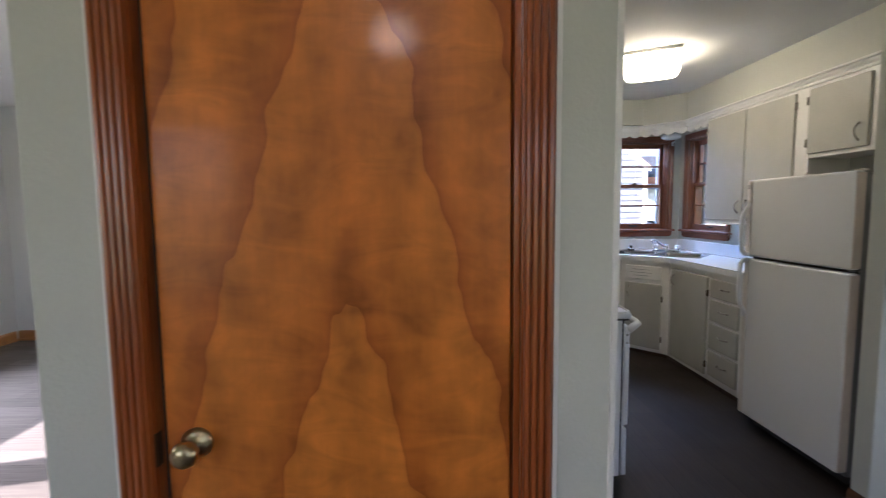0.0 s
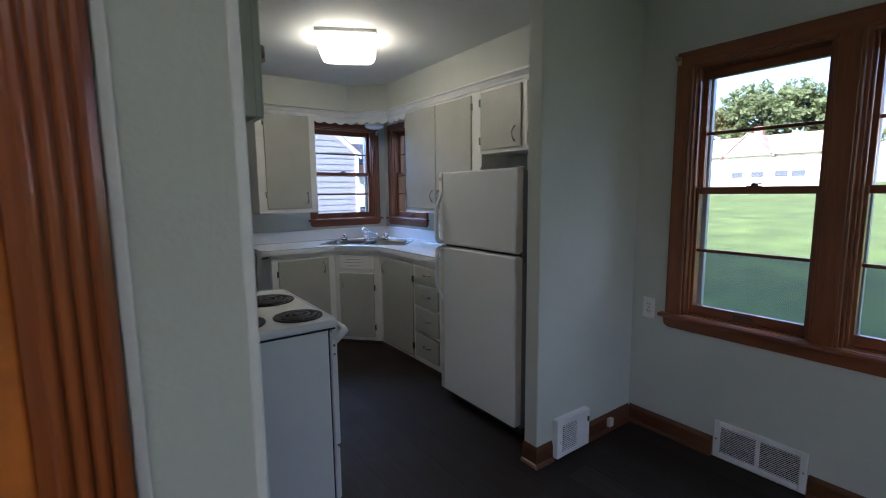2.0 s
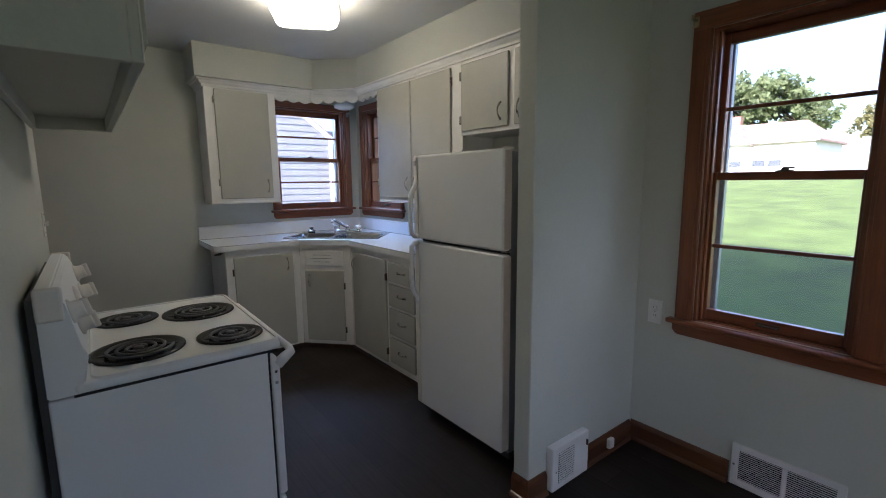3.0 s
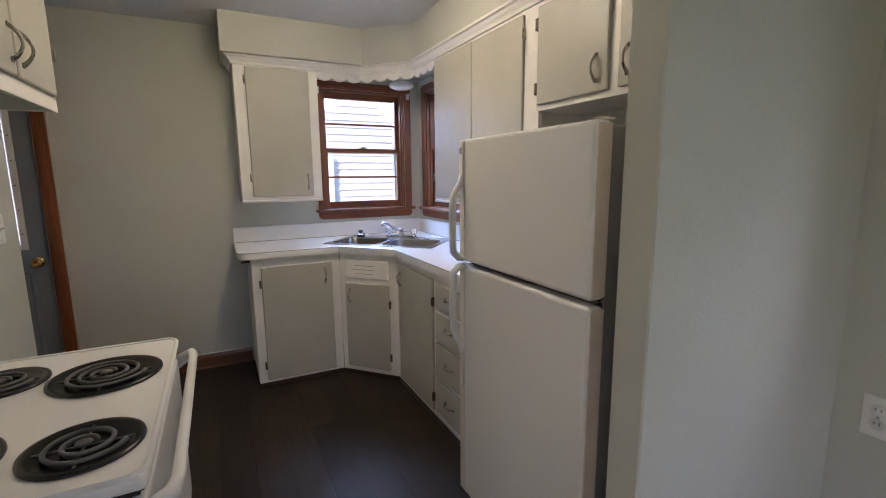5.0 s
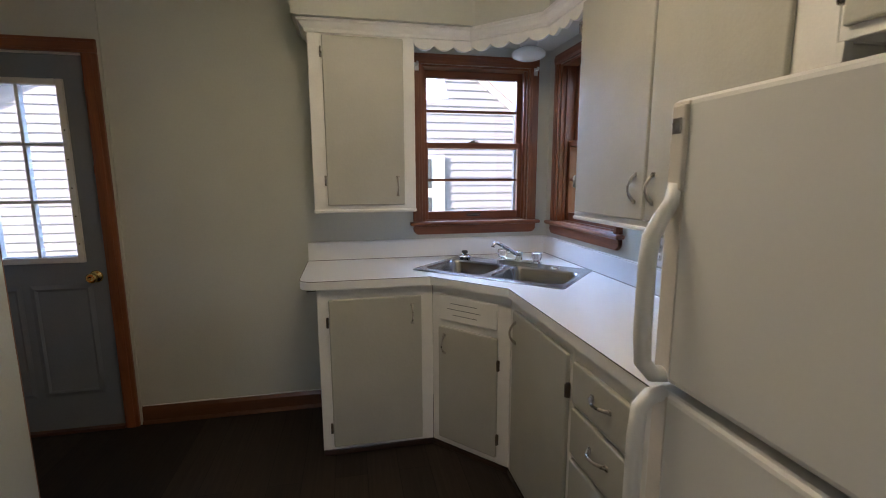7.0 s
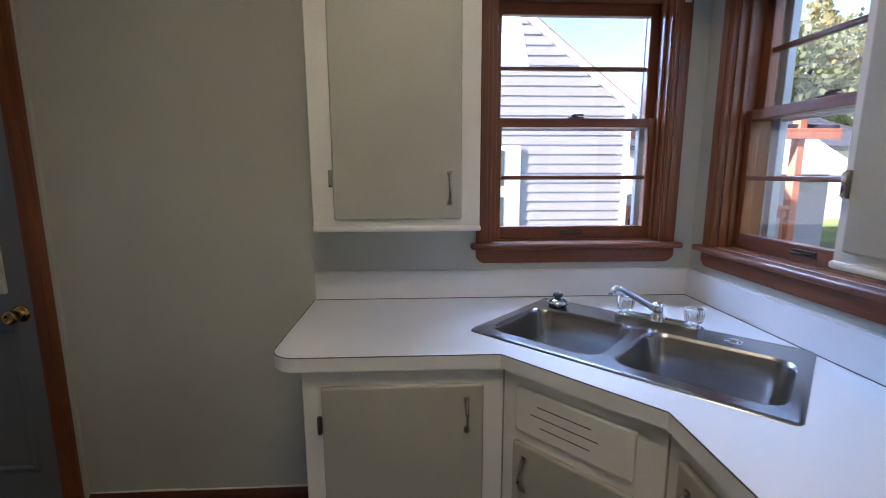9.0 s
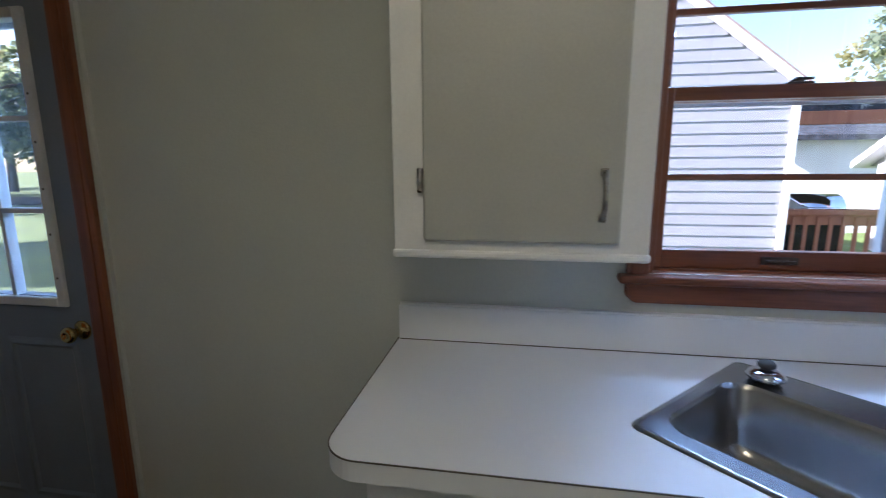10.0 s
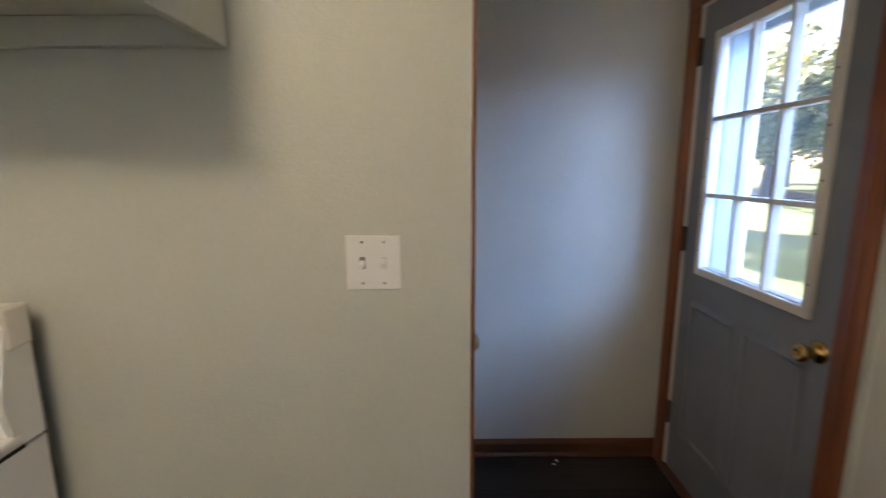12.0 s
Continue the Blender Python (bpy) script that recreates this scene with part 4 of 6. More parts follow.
corner = [(1.365 + 0.07 - 0.07 * math.cos(radians(a)), 4.19 + 0.07 - 0.07 * math.sin(radians(a))) for a in range(0, 91, 10)]
outline = corner + [CB1, CB2, (2.275, 2.80), (EAST - 0.002, 2.80), (EAST - 0.002, NORTH - 0.002), (1.365, NORTH - 0.002)]
hole = [sink_xy(u, v) for u, v in rounded(0, 0, 0.388, 0.223, 0.03, 3)]
ct = thing("worktop", (2.0, 4.5, 0.87), "white laminate corner worktop with a splashback and dark seams", "countertop")
bm = prism(bmesh.new(), outline, 0.870, 0.910, [hole])
part("slab", bm, LAMINATE, ct)
bm = bmesh.new()
sweep(bm, [(1.362, NORTH - 0.01)] + [(x - 0.0, y) for x, y in corner] + [CB1, CB2, (2.275, 2.80)], [(-0.001, 0.9085), (0.0012, 0.9085), (0.0012, 0.9108), (-0.001, 0.9108)])
part("edge_seam", bm, SEAM, ct, "dark brown line along the laminate edge")
part("splashback", blocks(((1.366, NORTH - 0.019, 0.910), (EAST - 0.002, NORTH - 0.001, 1.013)), bevel=0.003), LAMINATE, ct)
part("splashback", blocks(((EAST - 0.020, 2.80, 0.910), (EAST - 0.001, NORTH - 0.0195, 1.0125)), bevel=0.003), LAMINATE, ct)
part("splash_seam", blocks(((1.37, NORTH - 0.0212, 0.9102), (EAST - 0.02, NORTH - 0.0185, 0.9125)), ((EAST - 0.0222, 2.80, 0.9102), (EAST - 0.0195, NORTH - 0.02, 0.9125))), SEAM, ct)
part("caulk", blocks(((1.37, NORTH - 0.019, 1.013), (EAST - 0.004, NORTH, 1.019)), ((EAST - 0.019, 2.80, 1.0125), (EAST, NORTH - 0.02, 1.0185)), bevel=0.002), PLASTIC, ct)

# ---- sink ----
sk = thing("sink", (SC.x, SC.y, 0.91), "brushed steel double-bowl corner sink", "sink")
bm = bmesh.new()
bowls = [rounded(-0.198, -0.034, 0.176, 0.158, 0.055, 7), rounded(0.194, -0.034, 0.184, 0.158, 0.055, 7)]
outer = rounded(0, 0, 0.408, 0.242, 0.022, 4)


def ring(loop, z):
    return [bm.verts.new((*sink_xy(u, v), z)) for u, v in loop]


def bridge(p, q):
    for k in range(len(p)):
        f = bm.faces.new((p[k], p[(k + 1) % len(p)], q[(k + 1) % len(p)], q[k]))
        f.smooth = True


def loop_edges(r):
    return [bm.edges.get((r[i], r[(i + 1) % len(r)])) or bm.edges.new((r[i], r[(i + 1) % len(r)])) for i in range(len(r))]


o0, o1 = ring(outer, 0.9105), ring(rounded(0, 0, 0.404, 0.238, 0.020, 4), 0.9155)
o2 = ring(rounded(0, 0, 0.393, 0.227, 0.018, 4), 0.9145)
bridge(o0, o1)
bridge(o1, o2)
tops = [ring(b, 0.9145) for b in bowls]
bmesh.ops.triangle_fill(bm, edges=loop_edges(o2) + loop_edges(tops[0]) + loop_edges(tops[1]), use_beauty=True)
rim = part("rim", bm, STEEL, sk)
for (cx, hx) in ((-0.198, 0.176), (0.194, 0.184)):
    bm = bmesh.new()
    prev = None
    for dz, ins, r in ((0.0, 0.0, 0.055), (0.006, 0.004, 0.055), (0.012, 0.007, 0.055), (0.13, 0.018, 0.055), (0.152, 0.026, 0.055), (0.166, 0.045, 0.05), (0.172, 0.07, 0.045)):
        cur = ring(rounded(cx, -0.034, hx - ins, 0.158 - ins, r, 7), 0.9145 - dz)
        if prev:
            bridge(prev, cur)
        prev = cur
    bm.faces.new(prev)
    b = part("bowl", bm, STEEL, sk)
    part("drain", lathe(bmesh.new(), [(0, 0.0012), (0.02, 0.001), (0.022, 0.004), (0.043, 0.005), (0.045, 0.001)], Matrix.Translation((*sink_xy(cx, -0.01), 0.7425)), 24), CHROME, b)
part("hole_cover", lathe(bmesh.new(), [(0.024, 0.0), (0.023, 0.004), (0.012, 0.006), (0, 0.006)], Matrix.Translation((*sink_xy(0.225, 0.180), 0.9145)), 20), CHROME, sk)

TURN_S = math.degrees(math.atan2(SU.y, SU.x))
fc = thing("faucet", (*sink_xy(0.013, 0.198), 0.9145), "chrome two-handle kitchen faucet with clear acrylic knobs", "faucet")
fm = Matrix.Translation((*sink_xy(0.013, 0.198), 0.9145)) @ pose(0, 0, 0, 0, 0, TURN_S)
bm = prism(bmesh.new(), rounded(0, 0, 0.132, 0.026, 0.024, 6), 0.0, 0.014)
box(bm, (-0.11, -0.016, 0.012), (0.11, 0.016, 0.024), 0.008, 3)
part("base", moved(bm, fm), CHROME, fc)
part("post", moved(lathe(bmesh.new(), [(0.024, 0.012), (0.022, 0.03), (0.019, 0.036), (0.019, 0.056), (0.021, 0.058), (0.019, 0.066), (0.010, 0.072), (0, 0.073)], Matrix.Identity(4), 24), fm), CHROME, fc)
part("spout", moved(tube(bmesh.new(), [(0, 0, 0.045), (-0.015, -0.015, 0.055), (-0.053, -0.053, 0.088), (-0.088, -0.088, 0.118), (-0.099, -0.099, 0.121), (-0.107, -0.107, 0.112), (-0.110, -0.110, 0.098)], [0.012, 0.0115, 0.0105, 0.0095, 0.0095, 0.0095, 0.0105], 12), fm), CHROME, fc)
for s in (-0.102, 0.102):
    st = part("stem", moved(lathe(bmesh.new(), [(0.022, 0.012), (0.020, 0.020), (0.012, 0.024), (0.010, 0.034)], Matrix.Translation((s, 0, 0)), 16), fm), CHROME, fc)
    bm = bmesh.new()
    prof = [(0.013, 0.026), (0.022, 0.030), (0.027, 0.050), (0.028, 0.066), (0.024, 0.072), (0, 0.073)]
    rings = [[bm.verts.new((s + r * (1 + 0.07 * math.cos(8 * math.tau * k / 48)) * math.cos(math.tau * k / 48), r * (1 + 0.07 * math.cos(8 * math.tau * k / 48)) * math.sin(math.tau * k / 48), h)) for k in range(48)] for r, h in prof[:-1]]
    for p, q in zip(rings, rings[1:]):
        for k in range(48):
            bm.faces.new((p[k], p[(k + 1) % 48], q[(k + 1) % 48], q[k]))
    bm.faces.new(rings[-1])
    bm.faces.new(rings[0][::-1])
    part("acrylic_knob", moved(bm, fm), ACRYLIC, st, "clear fluted acrylic knob", shadow=False)
sp = thing("sink_stopper", (*sink_xy(-0.318, 0.166), 0.9145), "steel strainer stopper with a black knob on the sink corner", "stopper")
sm = Matrix.Translation((*sink_xy(-0.318, 0.166), 0.9145))
part("basket", lathe(bmesh.new(), [(0, 0.0), (0.026, 0.0), (0.031, 0.010), (0.039, 0.013), (0.040, 0.018), (0.033, 0.024), (0.024, 0.030), (0, 0.031)], sm, 24), CHROME, sp)
for k in range(12):
    a = k * math.tau / 12
    part("slot", moved(blocks(((0.0285, -0.003, 0.003), (0.0325, 0.003, 0.009)), bevel=0.001, seg=1), sm @ pose(0, 0, 0, 0, 0, math.degrees(a))), SLOT, sp)
part("knob", lathe(bmesh.new(), [(0.010, 0.03), (0.012, 0.033), (0.018, 0.038), (0.019, 0.044), (0.014, 0.050), (0, 0.051)], sm, 20), RUBBER, sp, "black rubber knob")

# ---- electric range ----
RY0, RY1, RT = 2.080, 2.860, 0.885
rg = thing("electric_range", (0.85, 2.42, 0), "white electric range with four black coil burners", "stove")
part("body", blocks(((0.548, RY0 + 0.004, 0.05), (1.090, RY1 - 0.004, 0.848)), bevel=0.006), APPLIANCE, rg)
part("plinth", blocks(((0.58, RY0 + 0.02, 0.0), (1.05, RY1 - 0.02, 0.05))), RUBBER, rg)
part("rear_cover", blocks(((0.53, RY0 + 0.02, 0.2), (0.5475, RY1 - 0.02, 1.12))), RUBBER, rg)
bm = bmesh.new()
box(bm, (0.600, RY0, 0.852), (1.132, RY1, RT), 0.012, 3)
part("cooktop", bm, APPLIANCE, rg)
part("cooktop_joint", blocks(((0.60, RY0 + 0.003, 0.846), (1.120, RY1 - 0.003, 0.853))), SLOT, rg)
part("cooktop_rim", sweep(bmesh.new(), rounded(0.885, (RY0 + RY1) / 2, 0.240, 0.380, 0.03, 4)[::-1], [(0.0, RT - 0.002), (0.0, RT + 0.004), (-0.006, RT + 0.005), (-0.011, RT - 0.002)], closed=True), APPLIANCE, rg)
for x, y, r, n in ((1.014, 2.232, 0.093, 2), (0.984, 2.608, 0.118, 3), (0.750, 2.665, 0.093, 2), (0.757, 2.262, 0.118, 3)):
    bw = part("drip_bowl", lathe(bmesh.new(), [(r + 0.010, 0.0), (r + 0.009, 0.005), (r + 0.002, 0.006), (r - 0.010, 0.0035), (r - 0.022, 0.0008), (0.03, 0.0005), (0, 0.0005)], Matrix.Translation((x, y, RT + 0.002)), 40), BOWL, rg, "glossy black drip bowl")
    pts = []
    for k in range(n * 28):
        a = k * math.tau / 28
        rr = 0.020 + (0.80 * r - 0.020) * k / (n * 28)
        pts.append((x + rr * math.cos(a), y + rr * math.sin(a), RT + 0.010))
    part("coil", tube(bmesh.new(), pts, 0.0048, 6), COIL, bw, "spiral burner coil")
    part("coil_hub", lathe(bmesh.new(), [(0, 0.0145), (0.013, 0.0145), (0.015, 0.010), (0, 0.004)], Matrix.Translation((x, y, RT)), 16), COIL, bw)
    part("coil_support", blocks(((x - r + 0.012, y - 0.002, RT + 0.002), (x + r - 0.012, y + 0.002, RT + 0.006)), ((x - 0.002, y - r + 0.012, RT + 0.002), (x + 0.002, y + r - 0.012, RT + 0.006))), COIL, bw)
bm = bmesh.new()
prof = [(0.548, 0.852), (0.622, 0.852), (0.640, 0.955), (0.628, 0.990), (0.606, 1.105), (0.594, 1.138), (0.582, 1.148), (0.548, 1.148)]
for y in (RY0 + 0.003, RY1 - 0.003):
    for x, z in prof:
        bm.verts.new((x, y, z))
bm.verts.ensure_lookup_table()
n = len(prof)
bm.faces.new([bm.verts[i] for i in range(n)])
bm.faces.new([bm.verts[n + i] for i in reversed(range(n))])
for i in range(n):
    bm.faces.new((bm.verts[i], bm.verts[n + i], bm.verts[n + (i + 1) % n], bm.verts[(i + 1) % n]))
bmesh.ops.bevel(bm, geom=bm.edges[:], offset=0.004, segments=2, affect="EDGES")
bg = part("backguard", bm, APPLIANCE, rg)
for y in (RY0 - 0.001, RY1 - 0.019):
    part("control_cap", blocks(((0.546, y, 1.06), (0.604, y + 0.02, 1.151)), bevel=0.008, seg=3), OFFWHITE, bg)
km = pose(0, 0, 0, 0, 76, 0)
for y in (RY0 + 0.06, RY0 + 0.15, RY1 - 0.15, RY1 - 0.06):
    z, x = (1.07, 0.611) if y in (RY0 + 0.06, RY1 - 0.06) else (1.01, 0.624)
    kp = Matrix.Translation((x, y, z)) @ km
    k = part("control_knob", lathe(bmesh.new(), [(0.034, 0.0), (0.034, 0.006), (0.026, 0.010), (0.024, 0.030), (0.020, 0.034), (0, 0.034)], kp, 24), OFFWHITE, bg, "off-white control knob")
    part("grip", moved(blocks(((-0.026, -0.006, 0.028), (0.026, 0.006, 0.046)), bevel=0.004), kp), OFFWHITE, k)
part("timer_dial", lathe(bmesh.new(), [(0.04, 0.0), (0.038, 0.01), (0, 0.012)], Matrix.Translation((0.616, (RY0 + RY1) / 2, 1.04)) @ km, 28), OFFWHITE, bg)
od = part("oven_door", blocks(((1.097, RY0 + 0.002, 0.315), (1.126, RY1 - 0.002, 0.818)), bevel=0.008, seg=3), APPLIANCE, rg)
part("door_gap", blocks(((1.089, RY0 + 0.012, 0.06), (1.098, RY1 - 0.012, 0.845))), SLOT, rg)
part("vent_strip", blocks(*[((1.098, RY0 + 0.05, 0.824 + 0.007 * k), (1.118, RY1 - 0.05, 0.8275 + 0.007 * k)) for k in range(4)]), RUBBER, rg, "dark slotted vent strip")
hd = tube(bmesh.new(), [(1.118, RY0 + 0.012, 0.795), (1.145, RY0 + 0.012, 0.815), (1.168, RY0 + 0.018, 0.828), (1.174, RY0 + 0.05, 0.832), (1.174, RY1 - 0.05, 0.832), (1.168, RY1 - 0.018, 0.828), (1.145, RY1 - 0.012, 0.815), (1.118, RY1 - 0.012, 0.795)], [0.020, 0.018, 0.016, 0.0125, 0.0125, 0.016, 0.018, 0.020], 12)
part("handle", hd, APPLIANCE, od, "white tubular oven handle")
for z in (0.735, 0.775):
    part("screw", lathe(bmesh.new(), [(0.006, 0), (0.005, 0.002), (0, 0.002)], Matrix.Translation((1.112, RY0 + 0.002, z)) @ pose(0, 0, 0, 90), 10), NICKEL, od)
part("drawer", blocks(((1.097, RY0 + 0.003, 0.055), (1.122, RY1 - 0.003, 0.300)), bevel=0.008, seg=3), APPLIANCE, rg)

rg.scale = (1.0, 1.0, 0.968)

# cabinet over the range
m = face((0.796, 1.765), (0, 1), (-1, 0))
c = thing("wall_cabinet", (0.65, 2.54, 1.63), "long cabinet over the range with grey-green doors and open underside", "cabinet", "wall cabinets")
t_ = 0.02
for name, a, b in (("front_board", (0, 0, 1.61), (1.535, 0.02, TOP - 0.002)), ("side_panel", (0, 0.02, 1.61), (0.02, 0.283, TOP - 0.002)), ("side_panel", (1.515, 0.02, 1.61), (1.535, 0.283, TOP - 0.002)), ("bottom_panel", (0.02, 0.02, 1.665), (1.515, 0.283, 1.68)), ("cleat", (0.02, 0.262, 1.61), (1.515, 0.283, 1.665))):
    part(name, moved(blocks((a, b), bevel=0.002, seg=1), m), WALL, c)
part("front_frame", moved(blocks(((-0.001, -0.003, 1.609), (1.536, 0.0, TOP - 0.004)), bevel=0.001, seg=1), m), WHITE, c)
for a, b, h in ((0.04, 0.40, 0.37), (0.41, 0.77, 0.44), (0.79, 1.15, 1.115), (1.16, 1.505, 1.195)):
    cab_door(c, m, a, b, 1.66, 2.30, (h, 1.745), [((a - 0.006) if h > (a + b) / 2 else (b + 0.006), 1.80)], mat=DOORPAINT)

# ---- fridge ----
FY0, FY1 = 2.026, 2.722
fg = thing("fridge", (2.45, 2.37, 0), "white top-freezer fridge with yellowed door edges", "fridge")
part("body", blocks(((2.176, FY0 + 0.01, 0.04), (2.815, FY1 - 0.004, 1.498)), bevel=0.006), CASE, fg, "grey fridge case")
part("gasket", blocks(((2.164, FY0 + 0.016, 0.10), (2.178, FY1 - 0.012, 1.487))), RUBBER, fg)
part("kick_grille", blocks(((2.19, FY0 + 0.02, 0.0), (2.24, FY1 - 0.02, 0.085))), RUBBER, fg)
FZ, FR = None, None
for name, z0, z1 in (("freezer_door", 1.051, 1.508), ("fridge_door", 0.068, 1.035)):
    ob = part(name, blocks(((2.114, FY0, z0), (2.166, FY1, z1)), bevel=0.012, seg=3), APPLIANCE, fg, "white enamel door")
    part("door_edge", blocks(((2.121, FY0 - 0.0025, z0 + 0.008), (2.165, FY0 + 0.01, z1 - 0.008)), bevel=0.002), EDGE, ob, "yellowed plastic door edge")
    part("trim_strip", blocks(((2.1115, FY1 - 0.045, z0 + 0.01), (2.116, FY1 - 0.012, z1 - 0.006)), bevel=0.001), OFFWHITE, ob)
    if name == "freezer_door":
        FZ = ob
    else:
        FR = ob
HY = FY1 - 0.030
part("handle", tube(bmesh.new(), [(2.112, HY, 1.378), (2.106, HY, 1.350), (2.088, HY, 1.323), (2.074, HY, 1.296), (2.070, HY, 1.258), (2.070, HY, 1.138), (2.074, HY, 1.088), (2.094, HY, 1.066), (2.118, HY, 1.064)], [0.012, 0.012, 0.013, 0.014, 0.014, 0.014, 0.014, 0.014, 0.014], 12), APPLIANCE, FZ, "white curved door handle")
part("handle", tube(bmesh.new(), [(2.118, HY, 1.030), (2.094, HY, 1.028), (2.074, HY, 1.008), (2.070, HY, 0.958), (2.070, HY, 0.838), (2.074, HY, 0.778), (2.088, HY, 0.743), (2.106, HY, 0.713), (2.112, HY, 0.683)], [0.014, 0.014, 0.014, 0.014, 0.014, 0.014, 0.013, 0.012, 0.012], 12), APPLIANCE, FR, "white curved door handle")
part("handle_trim", blocks(((2.106, HY - 0.015, 1.368), (2.114, HY + 0.015, 1.498)), bevel=0.004), OFFWHITE, FZ)
part("handle_trim", blocks(((2.106, HY - 0.013, 0.528), (2.114, HY + 0.013, 0.698)), bevel=0.004), OFFWHITE, FR)
part("badge", blocks(((2.1035, HY - 0.009, 1.454), (2.1065, HY + 0.009, 1.478)), bevel=0.001), NICKEL, FZ, "small plain square badge")
for z in (1.041, 1.509):
    part("hinge", blocks(((2.14, FY0 + 0.01, z), (2.185, FY0 + 0.040, z + 0.007)), bevel=0.002), OFFWHITE if z > 1.2 else NICKEL, fg)

# ---- fixtures ----
LX, LY, LTURN = 1.725, 3.185, -27.0
lp = thing("ceiling_light", (LX, LY, TOP), "lit square frosted ceiling light hung askew with a warm glow", "lamp")
lm = Matrix.Translation((LX, LY, TOP)) @ pose(0, 0, 0, 0, 0, LTURN)
part("pan", moved(blocks(((-0.186, -0.186, -0.022), (0.186, 0.186, 0.0)), bevel=0.004), lm), WHITE, lp)
bm = bmesh.new()
prev = None
for h, q, r in ((0.024, 0.160, 0.04), (0.028, 0.176, 0.05), (0.045, 0.184, 0.05), (0.08, 0.182, 0.05), (0.112, 0.168, 0.05), (0.122, 0.156, 0.045), (0.126, 0.130, 0.04)):
    cur = [bm.verts.new((x, y, -h)) for x, y in rounded(0, 0, q, q, r, 5)]
    if prev:
        for k in range(len(cur)):
            f = bm.faces.new((prev[k], prev[(k + 1) % len(cur)], cur[(k + 1) % len(cur)], cur[k]))
            f.smooth = True
    prev = cur
bm.faces.new(prev)
part("shade", moved(bm, lm), SHADE, lp, "glowing frosted glass shade")

hl = thing("ceiling_light", (0.0, -0.85, TOP), "lit round frosted ceiling light behind the walk", "lamp")
part("pan", lathe(bmesh.new(), [(0, TOP), (0.17, TOP), (0.17, TOP - 0.02), (0, TOP - 0.02)], Matrix.Translation((0.0, -0.85, 0)), 32), WHITE, hl)
part("shade", lathe(bmesh.new(), [(0.06, TOP - 0.02), (0.11, TOP - 0.05), (0.125, TOP - 0.10), (0.10, TOP - 0.15), (0.05, TOP - 0.175), (0, TOP - 0.18)], Matrix.Translation((0.0, -0.85, 0)), 32), HALLSHADE, hl, "glowing frosted glass shade")


def plate(name, m, u, z, gangs, label, kind_):
    w = 0.035 + 0.0235 * (gangs - 1)
    t = thing(name, m @ Vector((u, 0, z)), label, "socket" if kind_ == "outlet" else "switch")
    part("cover", moved(blocks(((u - w, -0.006, z - 0.059), (u + w, 0, z + 0.059)), bevel=0.004, seg=3), m), PLASTIC, t)
    for g in range(gangs):
        c = u + (g - (gangs - 1) / 2) * 0.046
        if kind_ == "outlet":
            for dz in (-0.02, 0.02):
                f = part("receptacle", moved(lathe(bmesh.new(), [(0.0165, 0), (0.016, 0.002), (0, 0.002)], Matrix.Translation((c, -0.006, z + dz)) @ pose(0, 0, 0, 90), 20), m), PLASTIC, t)
                for s in (-0.006, 0.006):
                    part("slot", moved(blocks(((c + s - 0.001, -0.0087, z + dz - 0.002), (c + s + 0.001, -0.0078, z + dz + 0.007))), m), SLOT, f)
        else:
            part("surround", moved(blocks(((c - 0.006, -0.0068, z - 0.013), (c + 0.006, -0.0055, z + 0.013))), m), OFFWHITE if g else CASE, t)
            up = 1 if g else -1
            bm = blocks(((c - 0.0045, -0.022, z - 0.005), (c + 0.0045, -0.004, z + 0.006)), bevel=0.002)
            bm.transform(Matrix.Translation((c, -0.006, z)) @ pose(0, 0, 0, -22 * up) @ Matrix.Translation((-c, 0.006, -z)))
            part("toggle", moved(bm, m), PLASTIC, t)
        for dz in (-0.045, 0.045) if kind_ != "outlet" else (0.0,):
            part("screw", moved(lathe(bmesh.new(), [(0.0032, 0), (0.003, 0.001), (0, 0.001)], Matrix.Translation((c, -0.006, z + dz)) @ pose(0, 0, 0, 90), 8), m), NICKEL, t)
    return t


wall_dir = Vector((0.491 - 0.535, 3.777 - 0.855)).normalized()
M_RANGE = face((0.535 - 0.855 * wall_dir.x / wall_dir.y, 0.0), (wall_dir.x, wall_dir.y), (-wall_dir.y, wall_dir.x))
plate("light_switch", M_RANGE, 3.567, 1.180, 2, "white double switch plate on the range wall", "switch")
plate("light_switch", M_RANGE, 1.12, 1.08, 1, "white single switch plate near the closet corner", "switch")
plate("wall_outlet", M_EAST, -1.682, 0.717, 1, "white double outlet beside the double window", "outlet")
plate("wall_outlet", M_EAST, -3.66, 1.085, 1, "white double outlet above the splashback", "outlet")

# large register under the double window
vr = thing("air_register", (EAST, 1.10, 0.12), "white metal register with two banks of louvres", "vent")
VY0, VY1, VZ0, VZ1 = 0.905, 1.295, 0.010, 0.204
part("backing", blocks(((EAST - 0.004, VY0 + 0.01, VZ0 + 0.01), (EAST + 0.001, VY1 - 0.01, VZ1 - 0.01))), SLOT, vr)
part("frame", blocks(((EAST - 0.016, VY0, VZ0), (EAST - 0.001, VY0 + 0.028, VZ1)), ((EAST - 0.016, VY1 - 0.028, VZ0), (EAST - 0.001, VY1, VZ1)), ((EAST - 0.0155, VY0 + 0.028, VZ0), (EAST - 0.001, VY1 - 0.028, VZ0 + 0.028)), ((EAST - 0.0155, VY0 + 0.028, VZ1 - 0.028), (EAST - 0.001, VY1 - 0.028, VZ1)), (((EAST - 0.0155), (VY0 + VY1) / 2 - 0.009, VZ0 + 0.028), (EAST - 0.001, (VY0 + VY1) / 2 + 0.009, VZ1 - 0.028)), bevel=0.004), WHITE, vr)
